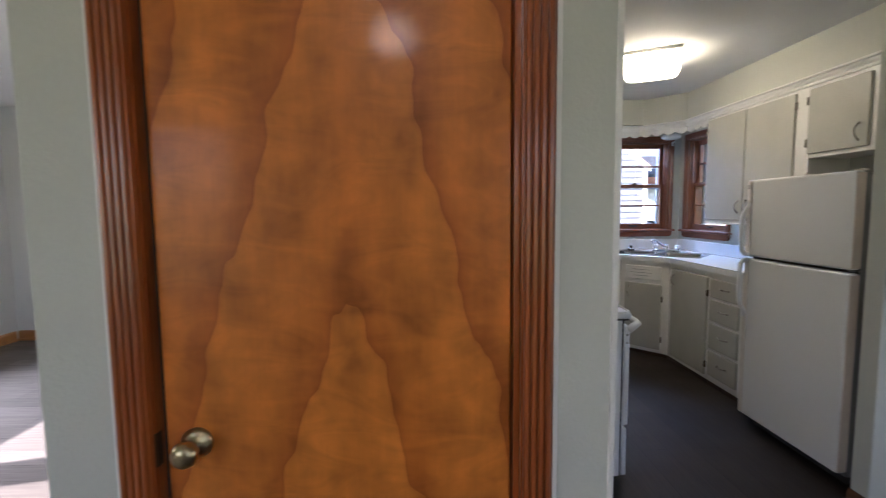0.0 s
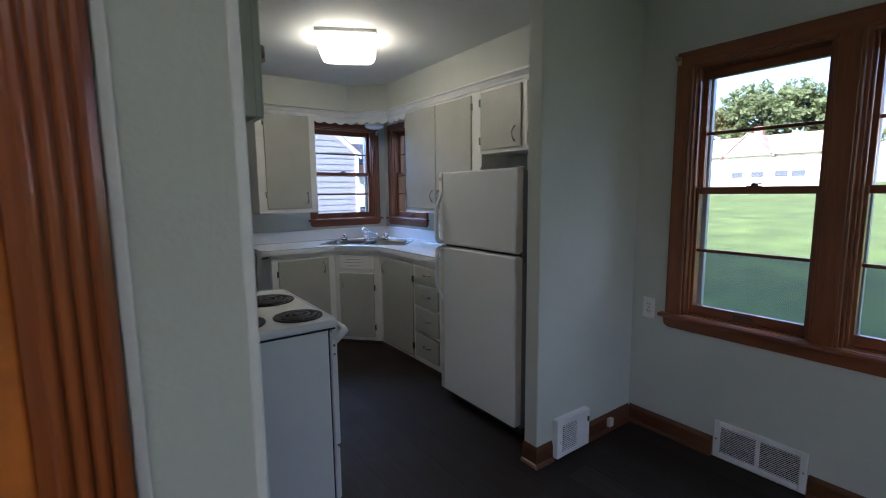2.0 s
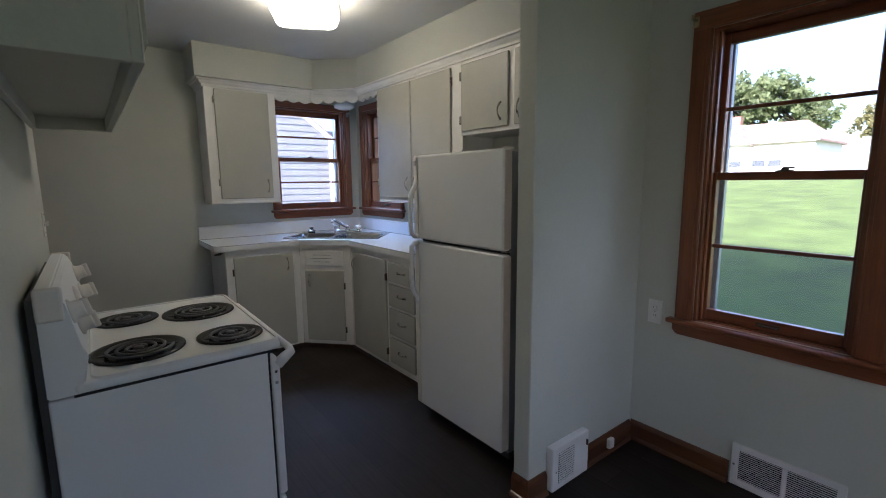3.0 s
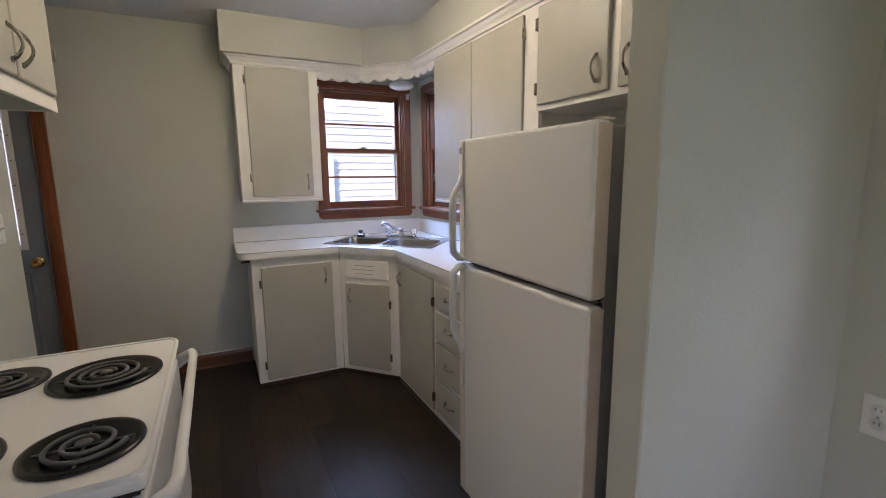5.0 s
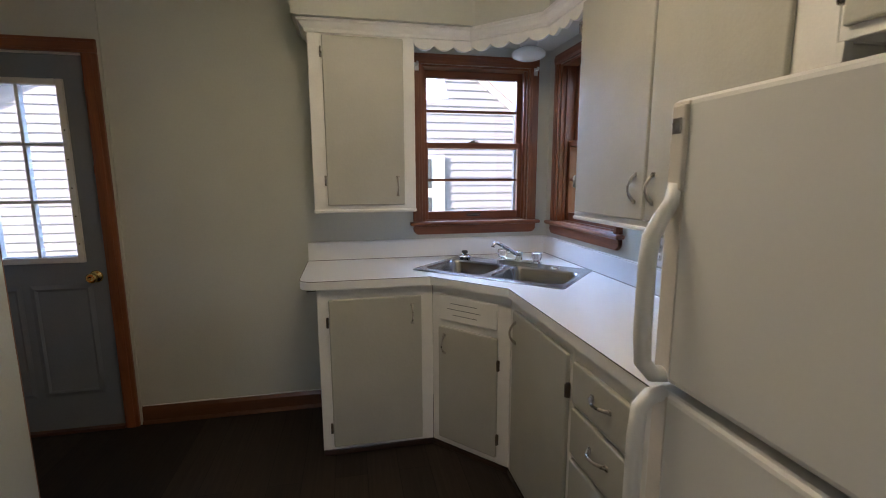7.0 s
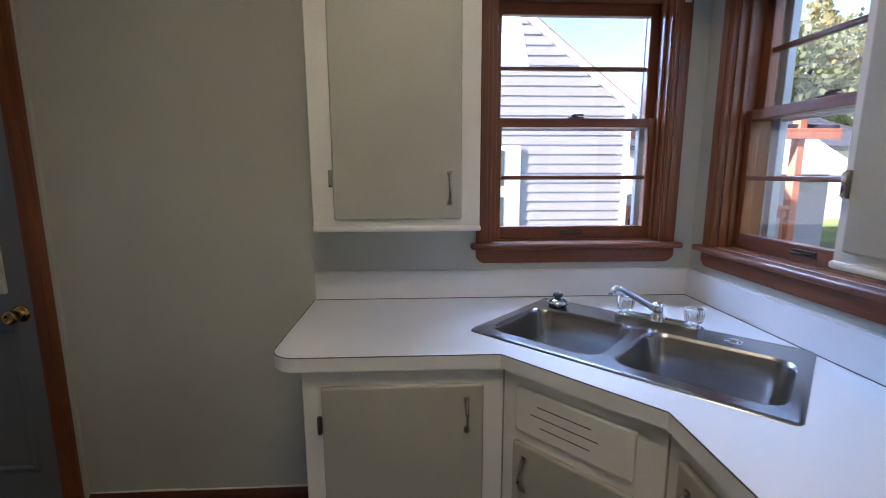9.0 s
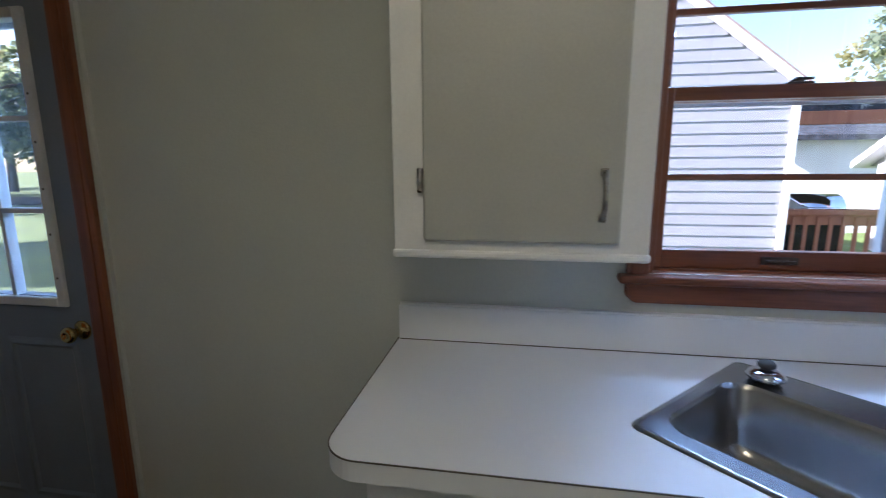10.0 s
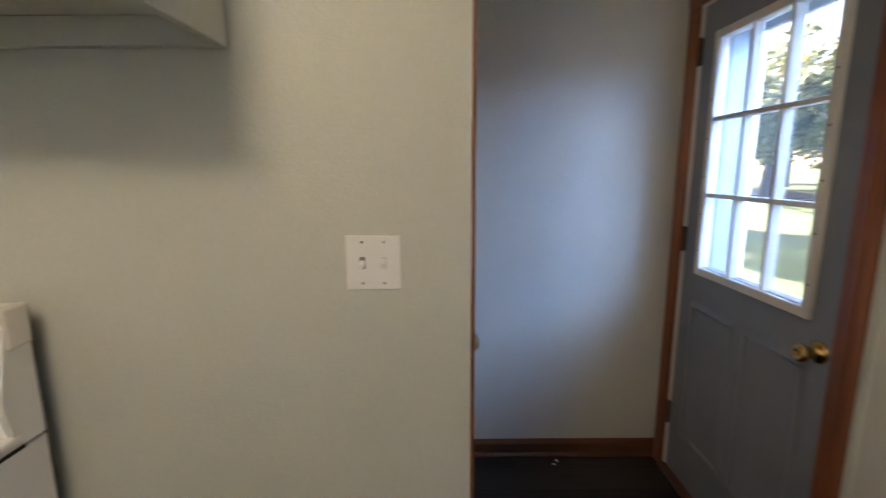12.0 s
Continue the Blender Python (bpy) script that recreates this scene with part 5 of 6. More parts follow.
for k in range(15):
    z = VZ0 + 0.034 + k * (VZ1 - VZ0 - 0.068) / 14
    for a, b in ((VY0 + 0.027, (VY0 + VY1) / 2 - 0.008), ((VY0 + VY1) / 2 + 0.008, VY1 - 0.027)):
        bm = blocks(((-0.006, a, -0.0012), (0.006, b, 0.0012)))
        bm.transform(Matrix.Translation((EAST - 0.0085, 0, z)) @ pose(0, 0, 0, 0, 35, 0))
        part("slat", bm, WHITE, vr)
for y in (VY0 + 0.012, VY1 - 0.012):
    part("screw", lathe(bmesh.new(), [(0.005, 0), (0.004, 0.002), (0, 0.002)], Matrix.Translation((EAST - 0.016, y, (VZ0 + VZ1) / 2)) @ pose(0, 0, 0, 0, -90, 0), 8), NICKEL, vr)

# small register on the short wall
sr = thing("air_register", (2.30, 1.7820, 0.12), "small white register with a damper lever on the short wall", "vent")
part("box", blocks(((2.145, 1.7440, 0.012), (2.408, 1.7820, 0.218)), bevel=0.006, seg=3), WHITE, sr)
part("backing", blocks(((2.185, 1.7425, 0.045), (2.295, 1.7450, 0.185))), SLOT, sr)
for k in range(13):
    z = 0.050 + k * 0.0108
    part("slat", blocks(((2.185, 1.7390, z), (2.295, 1.7440, z + 0.005))), WHITE, sr)
part("lever", blocks(((2.386, 1.7340, 0.15), (2.392, 1.7440, 0.178)), bevel=0.002), BRONZE, sr)
part("screw", lathe(bmesh.new(), [(0.004, 0), (0, 0.002)], Matrix.Translation((2.17, 1.7440, 0.10)) @ pose(0, 0, 0, 90), 8), BRONZE, sr)
t = thing("phone_jack", (2.62, 1.7680, 0.06), "small beige phone jack on the baseboard", "socket")
part("case", blocks(((2.60, 1.7470, 0.035), (2.64, 1.7680, 0.085)), bevel=0.004), OFFWHITE, t)

# hanging pull chains of a ceiling fan
t = thing("ceiling_fan_hub", (1.60, 0.74, TOP), "white ceiling fan hub with hanging pull chains", "fan")
part("housing", lathe(bmesh.new(), [(0, TOP), (0.09, TOP), (0.11, TOP - 0.03), (0.10, TOP - 0.09), (0.04, TOP - 0.12), (0, TOP - 0.12)], Matrix.Translation((1.60, 0.74, 0)), 28), WHITE, t)
for x, y, z in ((1.614, 0.774, 1.965), (1.565, 0.715, 2.0)):
    ch = part("pull_chain", tube(bmesh.new(), [(x, y, TOP - 0.10), (x, y, z + 0.03)], 0.0016, 6), NICKEL, t)
    part("fob", lathe(bmesh.new(), [(0, z + 0.034), (0.005, z + 0.03), (0.010, z + 0.012), (0.012, z - 0.004), (0.008, z - 0.018), (0, z - 0.022)], Matrix.Translation((x, y, 0)), 16), OFFWHITE, ch)


# ---- outdoors ----
def lawn_height(x, y):
    """The lawn climbs gently away from the house to the east."""
    return -0.55 + 2.4 * max(0.0, min(1.0, (x - 9.0) / 38.0)) ** 1.2 + 0.05 * noise.noise((x * 0.2, y * 0.2, 0.0))


GRASS = material("lawn grass", (0.125, 0.175, 0.04), 0.9, spots=0.22, scale=0.9, fine=22, bump=0.6)
bm = bmesh.new()
xs = [-600, -200, -90, -60, -40] + list(range(-30, 62, 2)) + [75, 95, 130, 250, 600]
grid = [[bm.verts.new((x, y, lawn_height(x, y) if -70 < y < 90 else -0.55 + 2.4 * max(0.0, min(1.0, (x - 9.0) / 38.0)) ** 1.2)) for y in xs] for x in xs]
for i in range(len(xs) - 1):
    for k in range(len(xs) - 1):
        bm.faces.new((grid[i][k], grid[i + 1][k], grid[i + 1][k + 1], grid[i][k + 1]))
structure("ground", bm, GRASS, "mown green lawn around the house", "lawn")

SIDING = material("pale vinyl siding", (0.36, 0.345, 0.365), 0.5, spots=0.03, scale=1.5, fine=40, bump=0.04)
WSIDING = material("white siding", (0.80, 0.80, 0.79), 0.5, spots=0.03, scale=1.5)
WTRIM = material("white outdoor trim", (0.82, 0.82, 0.82), 0.45, spots=0.02)
BROOF = material("weathered brown shingles", (0.36, 0.25, 0.21), 0.9, spots=0.2, scale=1.2, fine=14, bump=0.4)
REDWOOD = wood("red-stained deck wood", (0.34, 0.11, 0.06), (0.48, 0.19, 0.11), "z", rough=0.7, coat=0.0)
DARKROOF = material("dark flecked shingles", (0.05, 0.055, 0.07), 0.85, spots=0.5, scale=6, fine=40, bump=0.4)
BRICK = material("chimney brick", (0.34, 0.17, 0.13), 0.9, spots=0.2)
DARKGLASS = material("dark window", (0.10, 0.11, 0.12), 0.08, spots=0.1)
BLACK = material("black enamel", (0.02, 0.02, 0.022), 0.25)
BARK = material("bark", (0.12, 0.09, 0.065), 0.95, spots=0.25, scale=12, bump=0.6)
ASPHALT = material("asphalt", (0.055, 0.055, 0.06), 0.95, spots=0.15, scale=2, fine=60)
CARRED = material("red car paint", (0.42, 0.02, 0.025), 0.2, spots=0.03, coat=0.6)

# neighbour's garage with a siding gable
GX_L, GX_R, GY, GE = -2.45, 4.05, 8.0, 2.13
GM = (GX_L + GX_R) / 2
SL = 0.78
g = thing("garage", (GM, GY + 3, -0.55), "pale vinyl-sided garage with white trim and a gable", "garage")
bm = bmesh.new()
vs = [bm.verts.new(p) for p in ((GX_L, GY, -0.6), (GX_R, GY, -0.6), (GX_R, GY, GE), (GM, GY, GE + (GX_R - GM) * SL), (GX_L, GY, GE))]
f = bm.faces.new(vs)
ex = bmesh.ops.extrude_face_region(bm, geom=[f])["geom"]
bmesh.ops.translate(bm, verts=[q for q in ex if isinstance(q, bmesh.types.BMVert)], vec=(0, 6.5, 0))
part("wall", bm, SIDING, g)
z, step = -0.55, 0.102
while z < GE + (GX_R - GM) * SL - 0.1:
    inset = max(0.0, (z + step - GE) / SL)
    a, b = GX_L + inset, GX_R - inset
    if b - a > 0.2:
        bm = bmesh.new()
        q = [bm.verts.new(p) for p in ((a, GY - 0.0125, z), (b, GY - 0.0125, z), (b, GY - 0.004, z + step), (a, GY - 0.004, z + step), (a, GY, z), (b, GY, z), (b, GY, z + step), (a, GY, z + step))]
        for idx in ((0, 1, 2, 3), (0, 4, 5, 1), (3, 2, 6, 7), (0, 3, 7, 4), (1, 5, 6, 2)):
            bm.faces.new([q[k] for k in idx])
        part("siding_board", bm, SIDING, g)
    z += step
for x0, x1 in ((GX_L - 0.012, GX_L + 0.045), (GX_R - 0.045, GX_R + 0.012)):
    part("corner_board", blocks(((x0, GY - 0.032, -0.55), (x1, GY + 0.09, GE - 0.02)), bevel=0.004, seg=1), WTRIM, g, "white corner board")
for s in (-1, 1):
    x_e = GX_R if s > 0 else GX_L
    bm = bmesh.new()
    o = 0.06 * s
    pts = [(GM, GE + (GX_R - GM) * SL + 0.0), (x_e + o, GE - 0.06 * SL + 0.0), (x_e + o, GE - 0.06 * SL - 0.085), (GM, GE + (GX_R - GM) * SL - 0.085)]
    vs = [bm.verts.new((x, GY - 0.05, z)) for x, z in pts]
    f = bm.faces.new(vs)
    ex = bmesh.ops.extrude_face_region(bm, geom=[f])["geom"]
    bmesh.ops.translate(bm, verts=[q for q in ex if isinstance(q, bmesh.types.BMVert)], vec=(0, 0.03, 0))
    part("rake_board", bm, WTRIM, g, "white rake board")
    bm = bmesh.new()
    vs = [bm.verts.new((x, GY - 0.055, z)) for x, z in ((GM, GE + (GX_R - GM) * SL + 0.02), (x_e + o * 1.1, GE - 0.066 * SL + 0.02), (x_e + o * 1.1, GE - 0.066 * SL), (GM, GE + (GX_R - GM) * SL))]
    f = bm.faces.new(vs)
    ex = bmesh.ops.extrude_face_region(bm, geom=[f])["geom"]
    bmesh.ops.translate(bm, verts=[q for q in ex if isinstance(q, bmesh.types.BMVert)], vec=(0, 6.8, 0))
    part("roof", bm, BROOF, g)
dd = part("side_door", blocks(((1.9, GY - 0.03, -0.45), (2.86, GY - 0.022, 1.68)), bevel=0.003, seg=1), WTRIM, g, "white garage side door")
for zz in (0.75, 1.25):
    part("pane", blocks(((2.1, GY - 0.034, zz), (2.68, GY - 0.03, zz + 0.38))), DARKGLASS, dd)

# deck with railing, posts and roof
dk = thing("deck", (6.4, 10.2, -0.55), "red-stained wooden deck with a balustrade", "deck")
part("floor", blocks(((4.3, 9.0, -0.10), (6.9, 12.4, 0.0))), REDWOOD, dk)
part("skirt", blocks(((4.3, 8.98, -0.55), (6.9, 9.0, -0.02))), REDWOOD, dk)
part("rail", blocks(((4.3, 8.98, 0.88), (6.9, 9.10, 0.94)), bevel=0.006), REDWOOD, dk)
part("rail", blocks(((4.3, 9.02, 0.10), (6.9, 9.06, 0.17)), bevel=0.006), REDWOOD, dk)
part("rail", blocks(((4.3, 9.022, 0.77), (6.9, 9.058, 0.88)), bevel=0.006), REDWOOD, dk)
for k in range(20):
    x = 4.42 + k * 0.122
    part("baluster", blocks(((x, 9.0, 0.05), (x + 0.04, 9.02, 0.86)), bevel=0.004, seg=1), REDWOOD, dk)
for x in (6.82,):
    part("post", blocks(((x, 8.97, -0.55), (x + 0.1, 9.10, 2.1)), bevel=0.006), REDWOOD, dk, "red-stained post")
bm = bmesh.new()
vs = [bm.verts.new(p) for p in ((4.3, 9.0, 1.97), (7.4, 9.0, 1.95), (7.4, 12.9, 2.6), (4.3, 12.9, 2.55))]
f = bm.faces.new(vs)
ex = bmesh.ops.extrude_face_region(bm, geom=[f])["geom"]
bmesh.ops.translate(bm, verts=[q for q in ex if isinstance(q, bmesh.types.BMVert)], vec=(0, 0, 0.07))
part("fascia", blocks(((4.4, 8.93, 1.83), (7.38, 8.99, 1.965)), bevel=0.004, seg=1), REDWOOD, dk, "red-stained fascia board")
part("porch_roof", bm, DARKROOF, dk, "dark flecked porch roof")
gr = thing("gas_grill", (5.15, 9.6, 0.0), "black gas grill with a steel lid on the deck", "grill")
part("cabinet", blocks(((4.85, 9.4, 0.0), (5.45, 9.85, 0.75)), bevel=0.02), BLACK, gr)
part("side_shelf", blocks(((4.5, 9.42, 0.72), (4.85, 9.8, 0.76)), ((5.45, 9.42, 0.72), (5.8, 9.8, 0.76)), bevel=0.01), BLACK, gr)
bm = tube(bmesh.new(), [(4.87, 9.62, 0.85), (5.43, 9.62, 0.85)], 0.23, 20)
part("lid", bm, CHROME, gr, "steel grill lid")
part("handle", tube(bmesh.new(), [(4.95, 9.36, 0.92), (5.35, 9.36, 0.92)], 0.014, 8), CHROME, gr)


def house(name, x0, x1, y0, y1, base, eave, ridge, along, wall_mat, roof_mat, label, windows=(), chimney=None, hip=0.0):
    """A gabled house: walls, roof, windows with frames, perhaps a chimney."""
    h = thing(name, ((x0 + x1) / 2, (y0 + y1) / 2, base), label, "house")
    part("wall", blocks(((x0, y0, base - 0.6), (x1, y1, eave))), wall_mat, h)
    bm = bmesh.new()
    if along == "y":
        c = (x0 + x1) / 2
        ends = [[(x0 - 0.4, y, eave - 0.1), (c, y + d, ridge), (x1 + 0.4, y, eave - 0.1)] for y, d in ((y0 - 0.3, hip), (y1 + 0.3, 0.0))]
    else:
        c = (y0 + y1) / 2
        ends = [[(x, y0 - 0.4, eave - 0.1), (x, c, ridge), (x, y1 + 0.4, eave - 0.1)] for x in (x0 - 0.3, x1 + 0.3)]
    a, b = [[bm.verts.new(p) for p in e] for e in ends]
    bm.faces.new((a[0], a[1], b[1], b[0]))
    bm.faces.new((a[1], a[2], b[2], b[1]))
    if hip:
        bm.faces.new((a[0], a[2], a[1]))
    ex = bmesh.ops.extrude_face_region(bm, geom=bm.faces[:])["geom"]
    bmesh.ops.translate(bm, verts=[q for q in ex if isinstance(q, bmesh.types.BMVert)], vec=(0, 0, 0.15))
    part("roof", bm, roof_mat, h)
    bm = bmesh.new()
    for e in ends[1 if hip else 0:]:
        k = 0.35 if e is ends[0] else -0.35
        p = [Vector(q) for q in e]
        for q in p:
            if along == "y":
                q.y += k
            else:
                q.x += k
        p[0].z = p[2].z = eave - 0.05
        bm.faces.new([bm.verts.new(q) for q in p])
    part("gable", bm, wall_mat, h)
    for (wx, wy, wz, w, hh) in windows:
        f = part("window", blocks(((wx - 0.05, wy - w / 2 - 0.09, wz - 0.09), (wx + 0.02, wy + w / 2 + 0.09, wz + hh + 0.09))), WTRIM, h)
        part("pane", blocks(((wx - 0.07, wy - w / 2, wz), (wx - 0.045, wy + w / 2, wz + hh))), DARKGLASS, f)
    if chimney:
        part("chimney", blocks(((chimney[0] - 0.3, chimney[1] - 0.35, eave), (chimney[0] + 0.3, chimney[1] + 0.35, chimney[2]))), BRICK, h)
    return h


wh = house("white_house", 44, 52, 10.4, 24.0, 1.7, 4.25, 6.0, "y", WSIDING, BROOF, "long white house with a weathered reddish hip roof across the lawn", [(44, y, 2.35, 0.9, 0.5) for y in (12.9, 14.0, 15.7, 17.2, 20.0)], (48, 17.2, 6.95), hip=1.9)
bm = bmesh.new()
front = [bm.verts.new((43.85, y, z)) for y, z in ((14.7, 4.15), (16.5, 5.95), (18.3, 4.15))]
rear = [bm.verts.new((47.9, y, z)) for y, z in ((14.7, 4.15), (16.5, 5.95), (18.3, 4.15))]
bm.faces.new(front)
bm.faces.new(rear)
for k in range(3):
    bm.faces.new((front[k], front[(k + 1) % 3], rear[(k + 1) % 3], rear[k]))
part("front_gable", bm, WSIDING, wh)
for side in (-1, 1):
    bm = bmesh.new()
    q = [bm.verts.new(p) for p in ((43.6, 16.5, 5.97), (48.0, 16.5, 5.97), (48.0, 16.5 + side * 2.0, 3.97), (43.6, 16.5 + side * 2.0, 3.97))]
    ex = bmesh.ops.extrude_face_region(bm, geom=[bm.faces.new(q)])["geom"]
    bmesh.ops.translate(bm, verts=[g_ for g_ in ex if isinstance(g_, bmesh.types.BMVert)], vec=(0, 0, 0.12))
    part("gable_roof", bm, BROOF, wh)
house("far_house", 60, 68, 3.2, 8.2, 1.5, 5.0, 8.2, "y", WSIDING, DARKROOF, "small white house with a dark roof in the distance", [(60, 5.0, 2.6, 0.9, 1.2), (60, 7.0, 2.6, 0.9, 1.2)], (62, 7.8, 9.0))
house("barn", 40, 47, -9.0, -1.2, 1.4, 4.6, 7.6, "y", WSIDING, BRICK, "white outbuilding with a red roof", [(40, -3.5, 2.3, 0.9, 1.0), (40, -6.0, 2.3, 0.9, 1.0)])
house("neighbour_house", 8.5, 18.0, 18.0, 27.0, -0.5, 2.2, 3.8, "x", WSIDING, DARKROOF, "white-sided house behind the deck")
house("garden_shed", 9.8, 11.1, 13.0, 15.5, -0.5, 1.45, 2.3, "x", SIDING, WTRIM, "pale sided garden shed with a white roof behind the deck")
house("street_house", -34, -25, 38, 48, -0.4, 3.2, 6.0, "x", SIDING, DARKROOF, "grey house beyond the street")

structure("road", blocks(((-120, 25, -0.56), (60, 31, -0.47))), ASPHALT, "grey asphalt street", "road")


def leafy(name, place, height, spread, seed, label, density=1.0, colour=(0.075, 0.115, 0.03)):
    """A broadleaf tree: tapered trunk, limbs, and a ragged crown of small leaves in clumps."""
    rnd = random.Random(seed)
    t = thing(name, place, label, "tree", "trees")
    base = Vector(place)
    bm = bmesh.new()
    top = base + Vector((rnd.uniform(-0.4, 0.4), rnd.uniform(-0.4, 0.4), height * 0.8))
    tube(bm, [base, base.lerp(top, 0.3), base.lerp(top, 0.65), top], [height * 0.035, height * 0.026, height * 0.016, height * 0.004], 8)
    tips = [top]
    for k in range(15):
        s = base.lerp(top, rnd.uniform(0.28, 0.92))
        a = rnd.uniform(0, math.tau)
        r = spread * rnd.uniform(0.45, 1.0)
        e = s + Vector((math.cos(a) * r, math.sin(a) * r, rnd.uniform(0.12, 0.5) * r + 0.05 * height))
        mid = s.lerp(e, 0.5) + Vector((0, 0, 0.06 * r))
        tube(bm, [s, mid, e], [height * 0.011, height * 0.007, height * 0.002], 6)
        tips += [e, s.lerp(e, 0.6)]
    part("trunk", bm, BARK, t)
    verts, faces = [], []
    leaf = height * 0.020
    for tip in tips:
        for c in range(int(7 * density)):
            ctr = tip + Vector((rnd.gauss(0, 1), rnd.gauss(0, 1), rnd.gauss(0, 0.8))) * spread * 0.17
            rad = spread * rnd.uniform(0.08, 0.17)
            for _ in range(int(34 * density)):
                v = Vector((rnd.gauss(0, 1), rnd.gauss(0, 1), rnd.gauss(0, 0.75)))
                p = ctr + v.normalized() * rad * rnd.uniform(0.5, 1.15)
                n = Vector((rnd.gauss(0, 1), rnd.gauss(0, 1), rnd.gauss(0.5, 1))).normalized()
                u = n.orthogonal().normalized() * leaf * rnd.uniform(0.6, 1.3)
                w = n.cross(u) * rnd.uniform(0.45, 0.8)
                i = len(verts)
                verts += [p - u, p + w, p + u, p - w]
                faces.append((i, i + 1, i + 2, i + 3))
    me = bpy.data.meshes.new("crown")
    inv = HOME[t].inverted()
    me.from_pydata([inv @ v for v in verts], [], faces)
    me.materials.append(LEAF[seed % len(LEAF)])
    cr = new("crown", me)
    cr.parent = t
    return t


def leaves(name, colour, dark):
    m = bpy.data.materials.new(name)
    m.use_nodes = True
    nt = m.node_tree
    b = nt.nodes["Principled BSDF"]
    geo = nt.nodes.new("ShaderNodeNewGeometry")
    r = nt.nodes.new("ShaderNodeValToRGB")
    r.color_ramp.elements[0].color, r.color_ramp.elements[1].color = (*dark, 1), (*colour, 1)
    nt.links.new(geo.outputs["Random Per Island"], r.inputs[0])
    nt.links.new(r.outputs[0], b.inputs["Base Color"])
    b.inputs["Roughness"].default_value = 0.6
    thin = nt.nodes.new("ShaderNodeBsdfTranslucent")
    nt.links.new(r.outputs[0], thin.inputs["Color"])
    mix = nt.nodes.new("ShaderNodeMixShader")
    mix.inputs[0].default_value = 0.65
    nt.links.new(b.outputs[0], mix.inputs[1])
    nt.links.new(thin.outputs[0], mix.inputs[2])
    nt.links.new(mix.outputs[0], nt.nodes["Material Output"].inputs["Surface"])
    return m


LEAF = [leaves("summer leaves", (0.31, 0.36, 0.17), (0.18, 0.22, 0.10)), leaves("early autumn leaves", (0.40, 0.36, 0.16), (0.21, 0.21, 0.09)), leaves("dull green leaves", (0.29, 0.33, 0.18), (0.17, 0.21, 0.11))]
for k, (x, y, h, s) in enumerate(((62, 21.5, 13.3, 4.2), (66, 26.5, 12, 4.0), (60, 31, 10, 4.0), (66, 17.6, 12.0, 3.9), (74, 10, 9.5, 3.8), (82, 2, 14, 5.5), (64, 40, 15, 6), (30, 36, 13, 5.5), (23, 30, 11, 4.8), (38, 30, 13, 5))):
    leafy("tree", (x, y, 1.3 if x > 40 else 0.4), h, s, k, "leafy broadleaf tree at the edge of the lawn")
for k, (x, y, h, s) in enumerate(((-24, 33, 10, 4.5), (-33, 36, 11, 5), (-15, 40, 11, 5), (-44, 38, 12, 6), (-26, 48, 13, 6), (-50, 30, 11, 5.5), (-40, 50, 14, 6.5), (-10, 46, 12, 5), (-58, 44, 13, 6), (-34, 58, 14, 6.5))):
    leafy("tree", (x, y, -0.5), h, s, 20 + k, "leafy street tree in early autumn colour")
# The first tree is added outside the door's view to shade the lawn.
for k, (x, y, h, sp_) in enumerate(((-18.0, 10.0, 7.5, 3.2), (-25.0, 22.5, 8.0, 4.4), (-31.0, 23.5, 9.5, 4.8), (-29.0, 26.0, 9.0, 4.8), (-37.0, 27.0, 11.0, 5.5))):
    leafy("tree", (x, y, -0.52), h, sp_, 52 + k, "leafy garden tree shading the side lawn")
leafy("bush", (7.9, 7.6, -0.55), 1.5, 0.9, 41, "rounded yellow-green garden bush", 0.6)

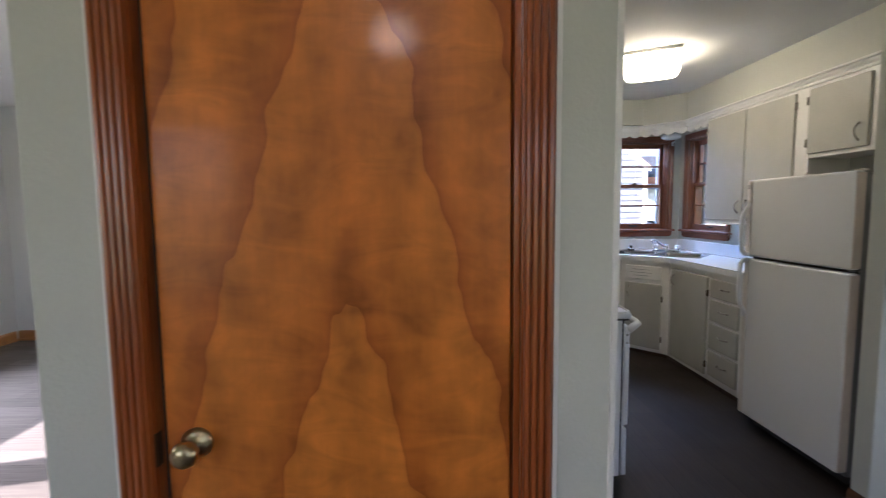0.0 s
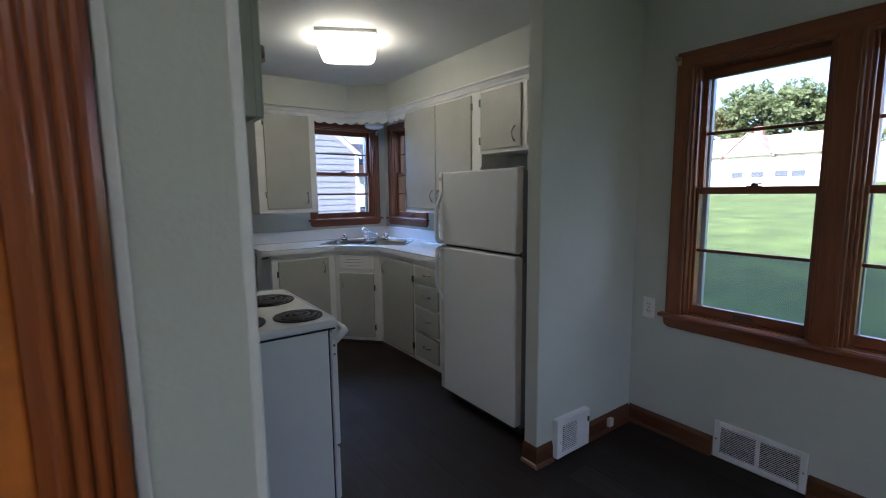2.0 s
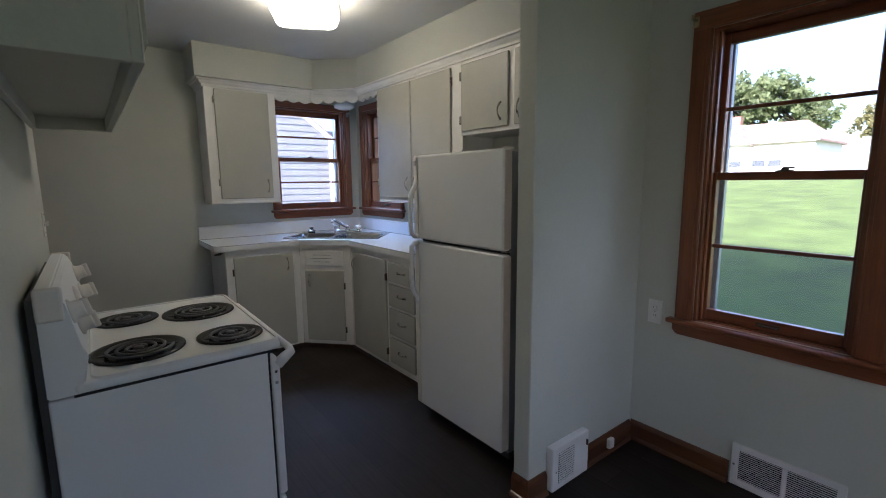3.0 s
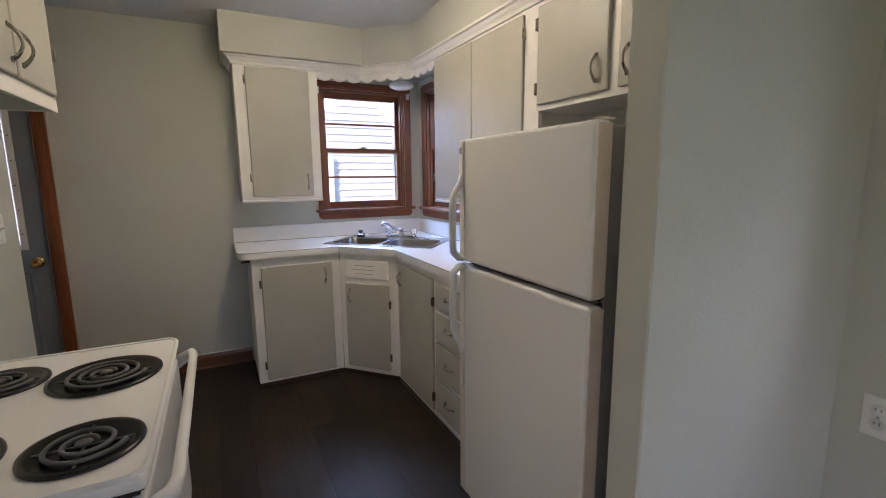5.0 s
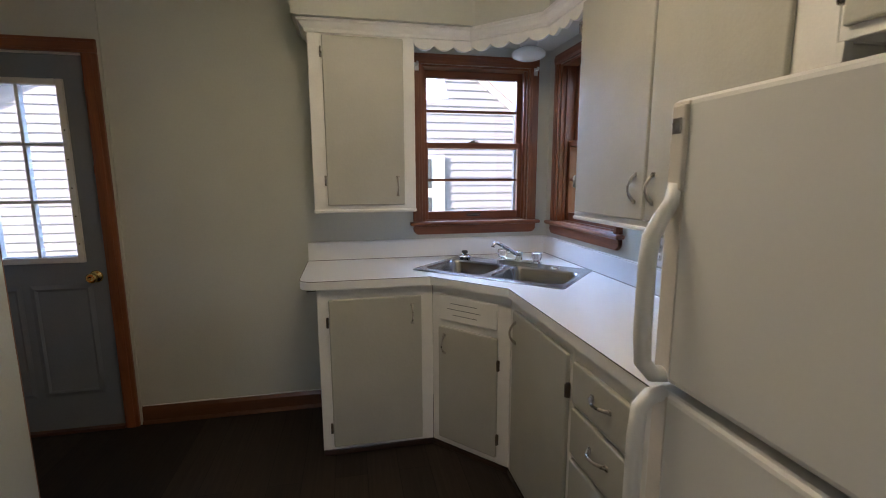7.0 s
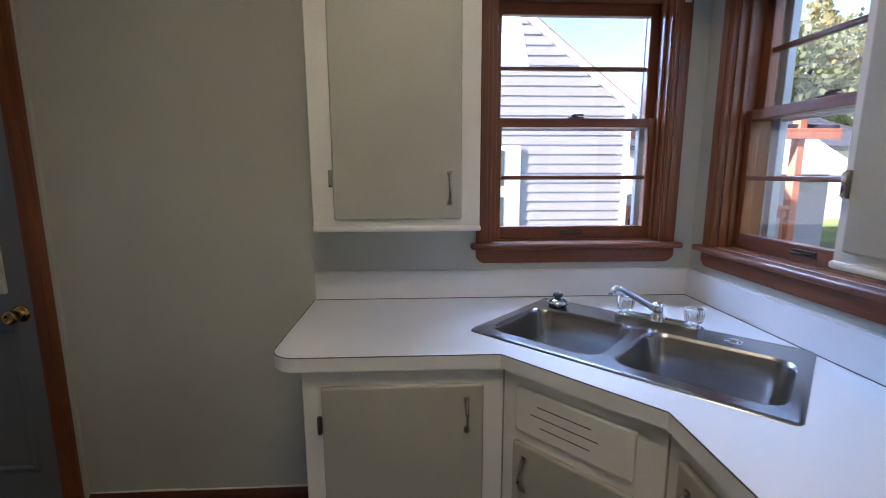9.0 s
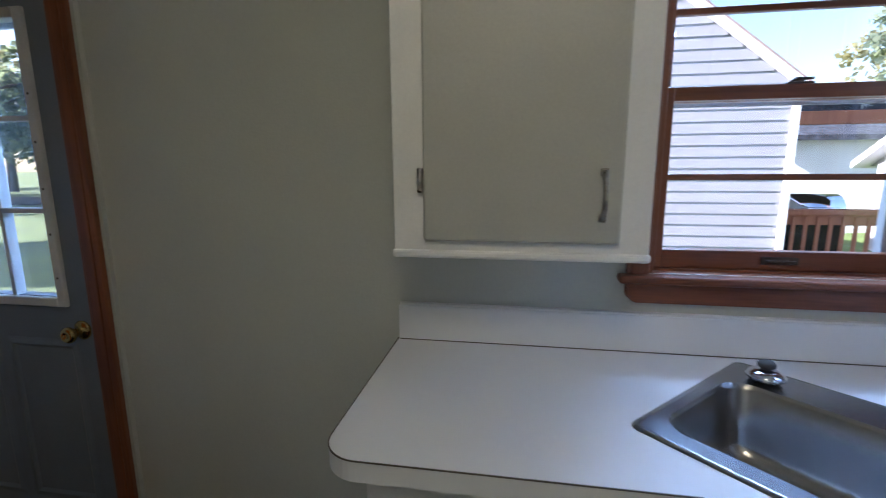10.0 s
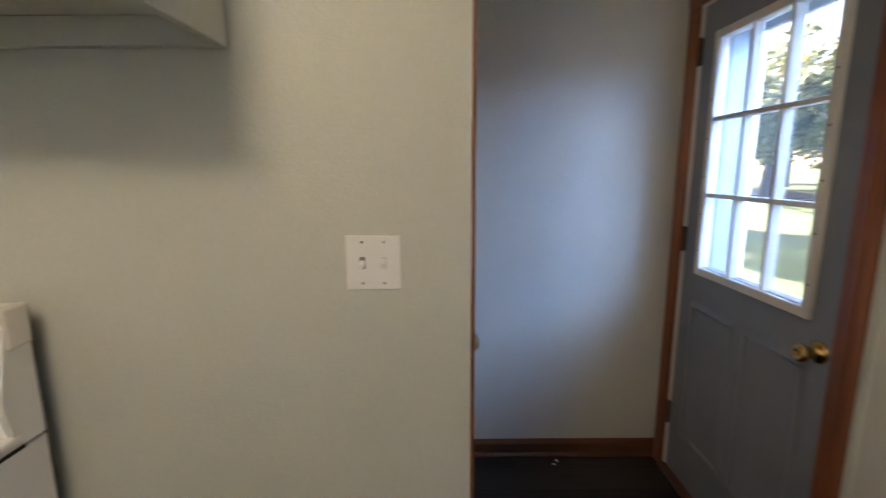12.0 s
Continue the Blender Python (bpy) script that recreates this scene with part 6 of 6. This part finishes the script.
# parked red car beside the garage
cr = thing("car", (-6.2, 15.0, -0.5), "parked red car beyond the garage", "car")
bm = blocks(((-8.3, 14.2, -0.22), (-4.1, 15.9, 0.30)), bevel=0.14, seg=3)
part("body", bm, CARRED, cr)
bm = blocks(((-7.4, 14.3, 0.28), (-5.2, 15.8, 0.86)), bevel=0.22, seg=3)
part("cabin", bm, DARKGLASS, cr)
for x in (-7.5, -5.0):
    for y in (14.18, 15.72):
        wl = part("wheel", lathe(bmesh.new(), [(0.2, 0.0), (0.31, 0.01), (0.33, 0.05), (0.33, 0.17), (0.31, 0.2), (0.2, 0.2)], Matrix.Translation((x, y + 0.2, -0.19)) @ pose(0, 0, 0, 90), 24), BLACK, cr)
        part("rim", lathe(bmesh.new(), [(0, 0.19), (0.05, 0.2), (0.2, 0.195), (0.21, 0.17)], Matrix.Translation((x, y + 0.2, -0.19)) @ pose(0, 0, 0, 90), 16), CHROME, wl)

# storm door outside the back door
sd = thing("storm_door", (-0.09, NORTH + 0.21, 0), "white aluminium storm door outside the back door", "door")
SY0, SY1 = NORTH + 0.206, NORTH + 0.236
for a, b in ((-0.47, -0.435), (0.295, 0.33)):
    part("stile", blocks(((a, SY0, 0.02), (b, SY1, 2.0)), bevel=0.004), WTRIM, sd)
for a, b in ((0.02, 0.30), (0.86, 0.92), (1.90, 2.0)):
    part("rail", blocks(((-0.435, SY0 + 0.002, a), (0.295, SY1 - 0.002, b)), bevel=0.004), WTRIM, sd)
part("lower_panel", blocks(((-0.435, SY0 + 0.010, 0.30), (0.295, SY1 - 0.010, 0.86))), WTRIM, sd)
part("pane", blocks(((-0.435, SY0 + 0.013, 0.92), (0.295, SY0 + 0.016, 1.90))), GLASS, sd, "clear storm pane", shadow=False)
part("jamb", blocks(((-0.53, NORTH + 0.2, -0.02), (-0.472, NORTH + 0.26, 2.03)), ((0.332, NORTH + 0.2, -0.02), (0.39, NORTH + 0.26, 2.03)), ((-0.472, NORTH + 0.2, 2.003), (0.332, NORTH + 0.26, 2.03)), bevel=0.004, seg=1), WTRIM, sd)

# white porch post and eave outside the back door
pp = thing("porch", (-0.9, 6.0, -0.55), "white eave and concrete step outside the back door", "porch")
part("eave", blocks(((-0.80, NORTH + 0.205, 2.10), (0.75, NORTH + 0.29, 2.16))), WTRIM, pp, "white eave board")
part("step", blocks(((-0.60, NORTH + 0.205, -0.55), (0.6, NORTH + 1.0, -0.1))), ASPHALT, pp)
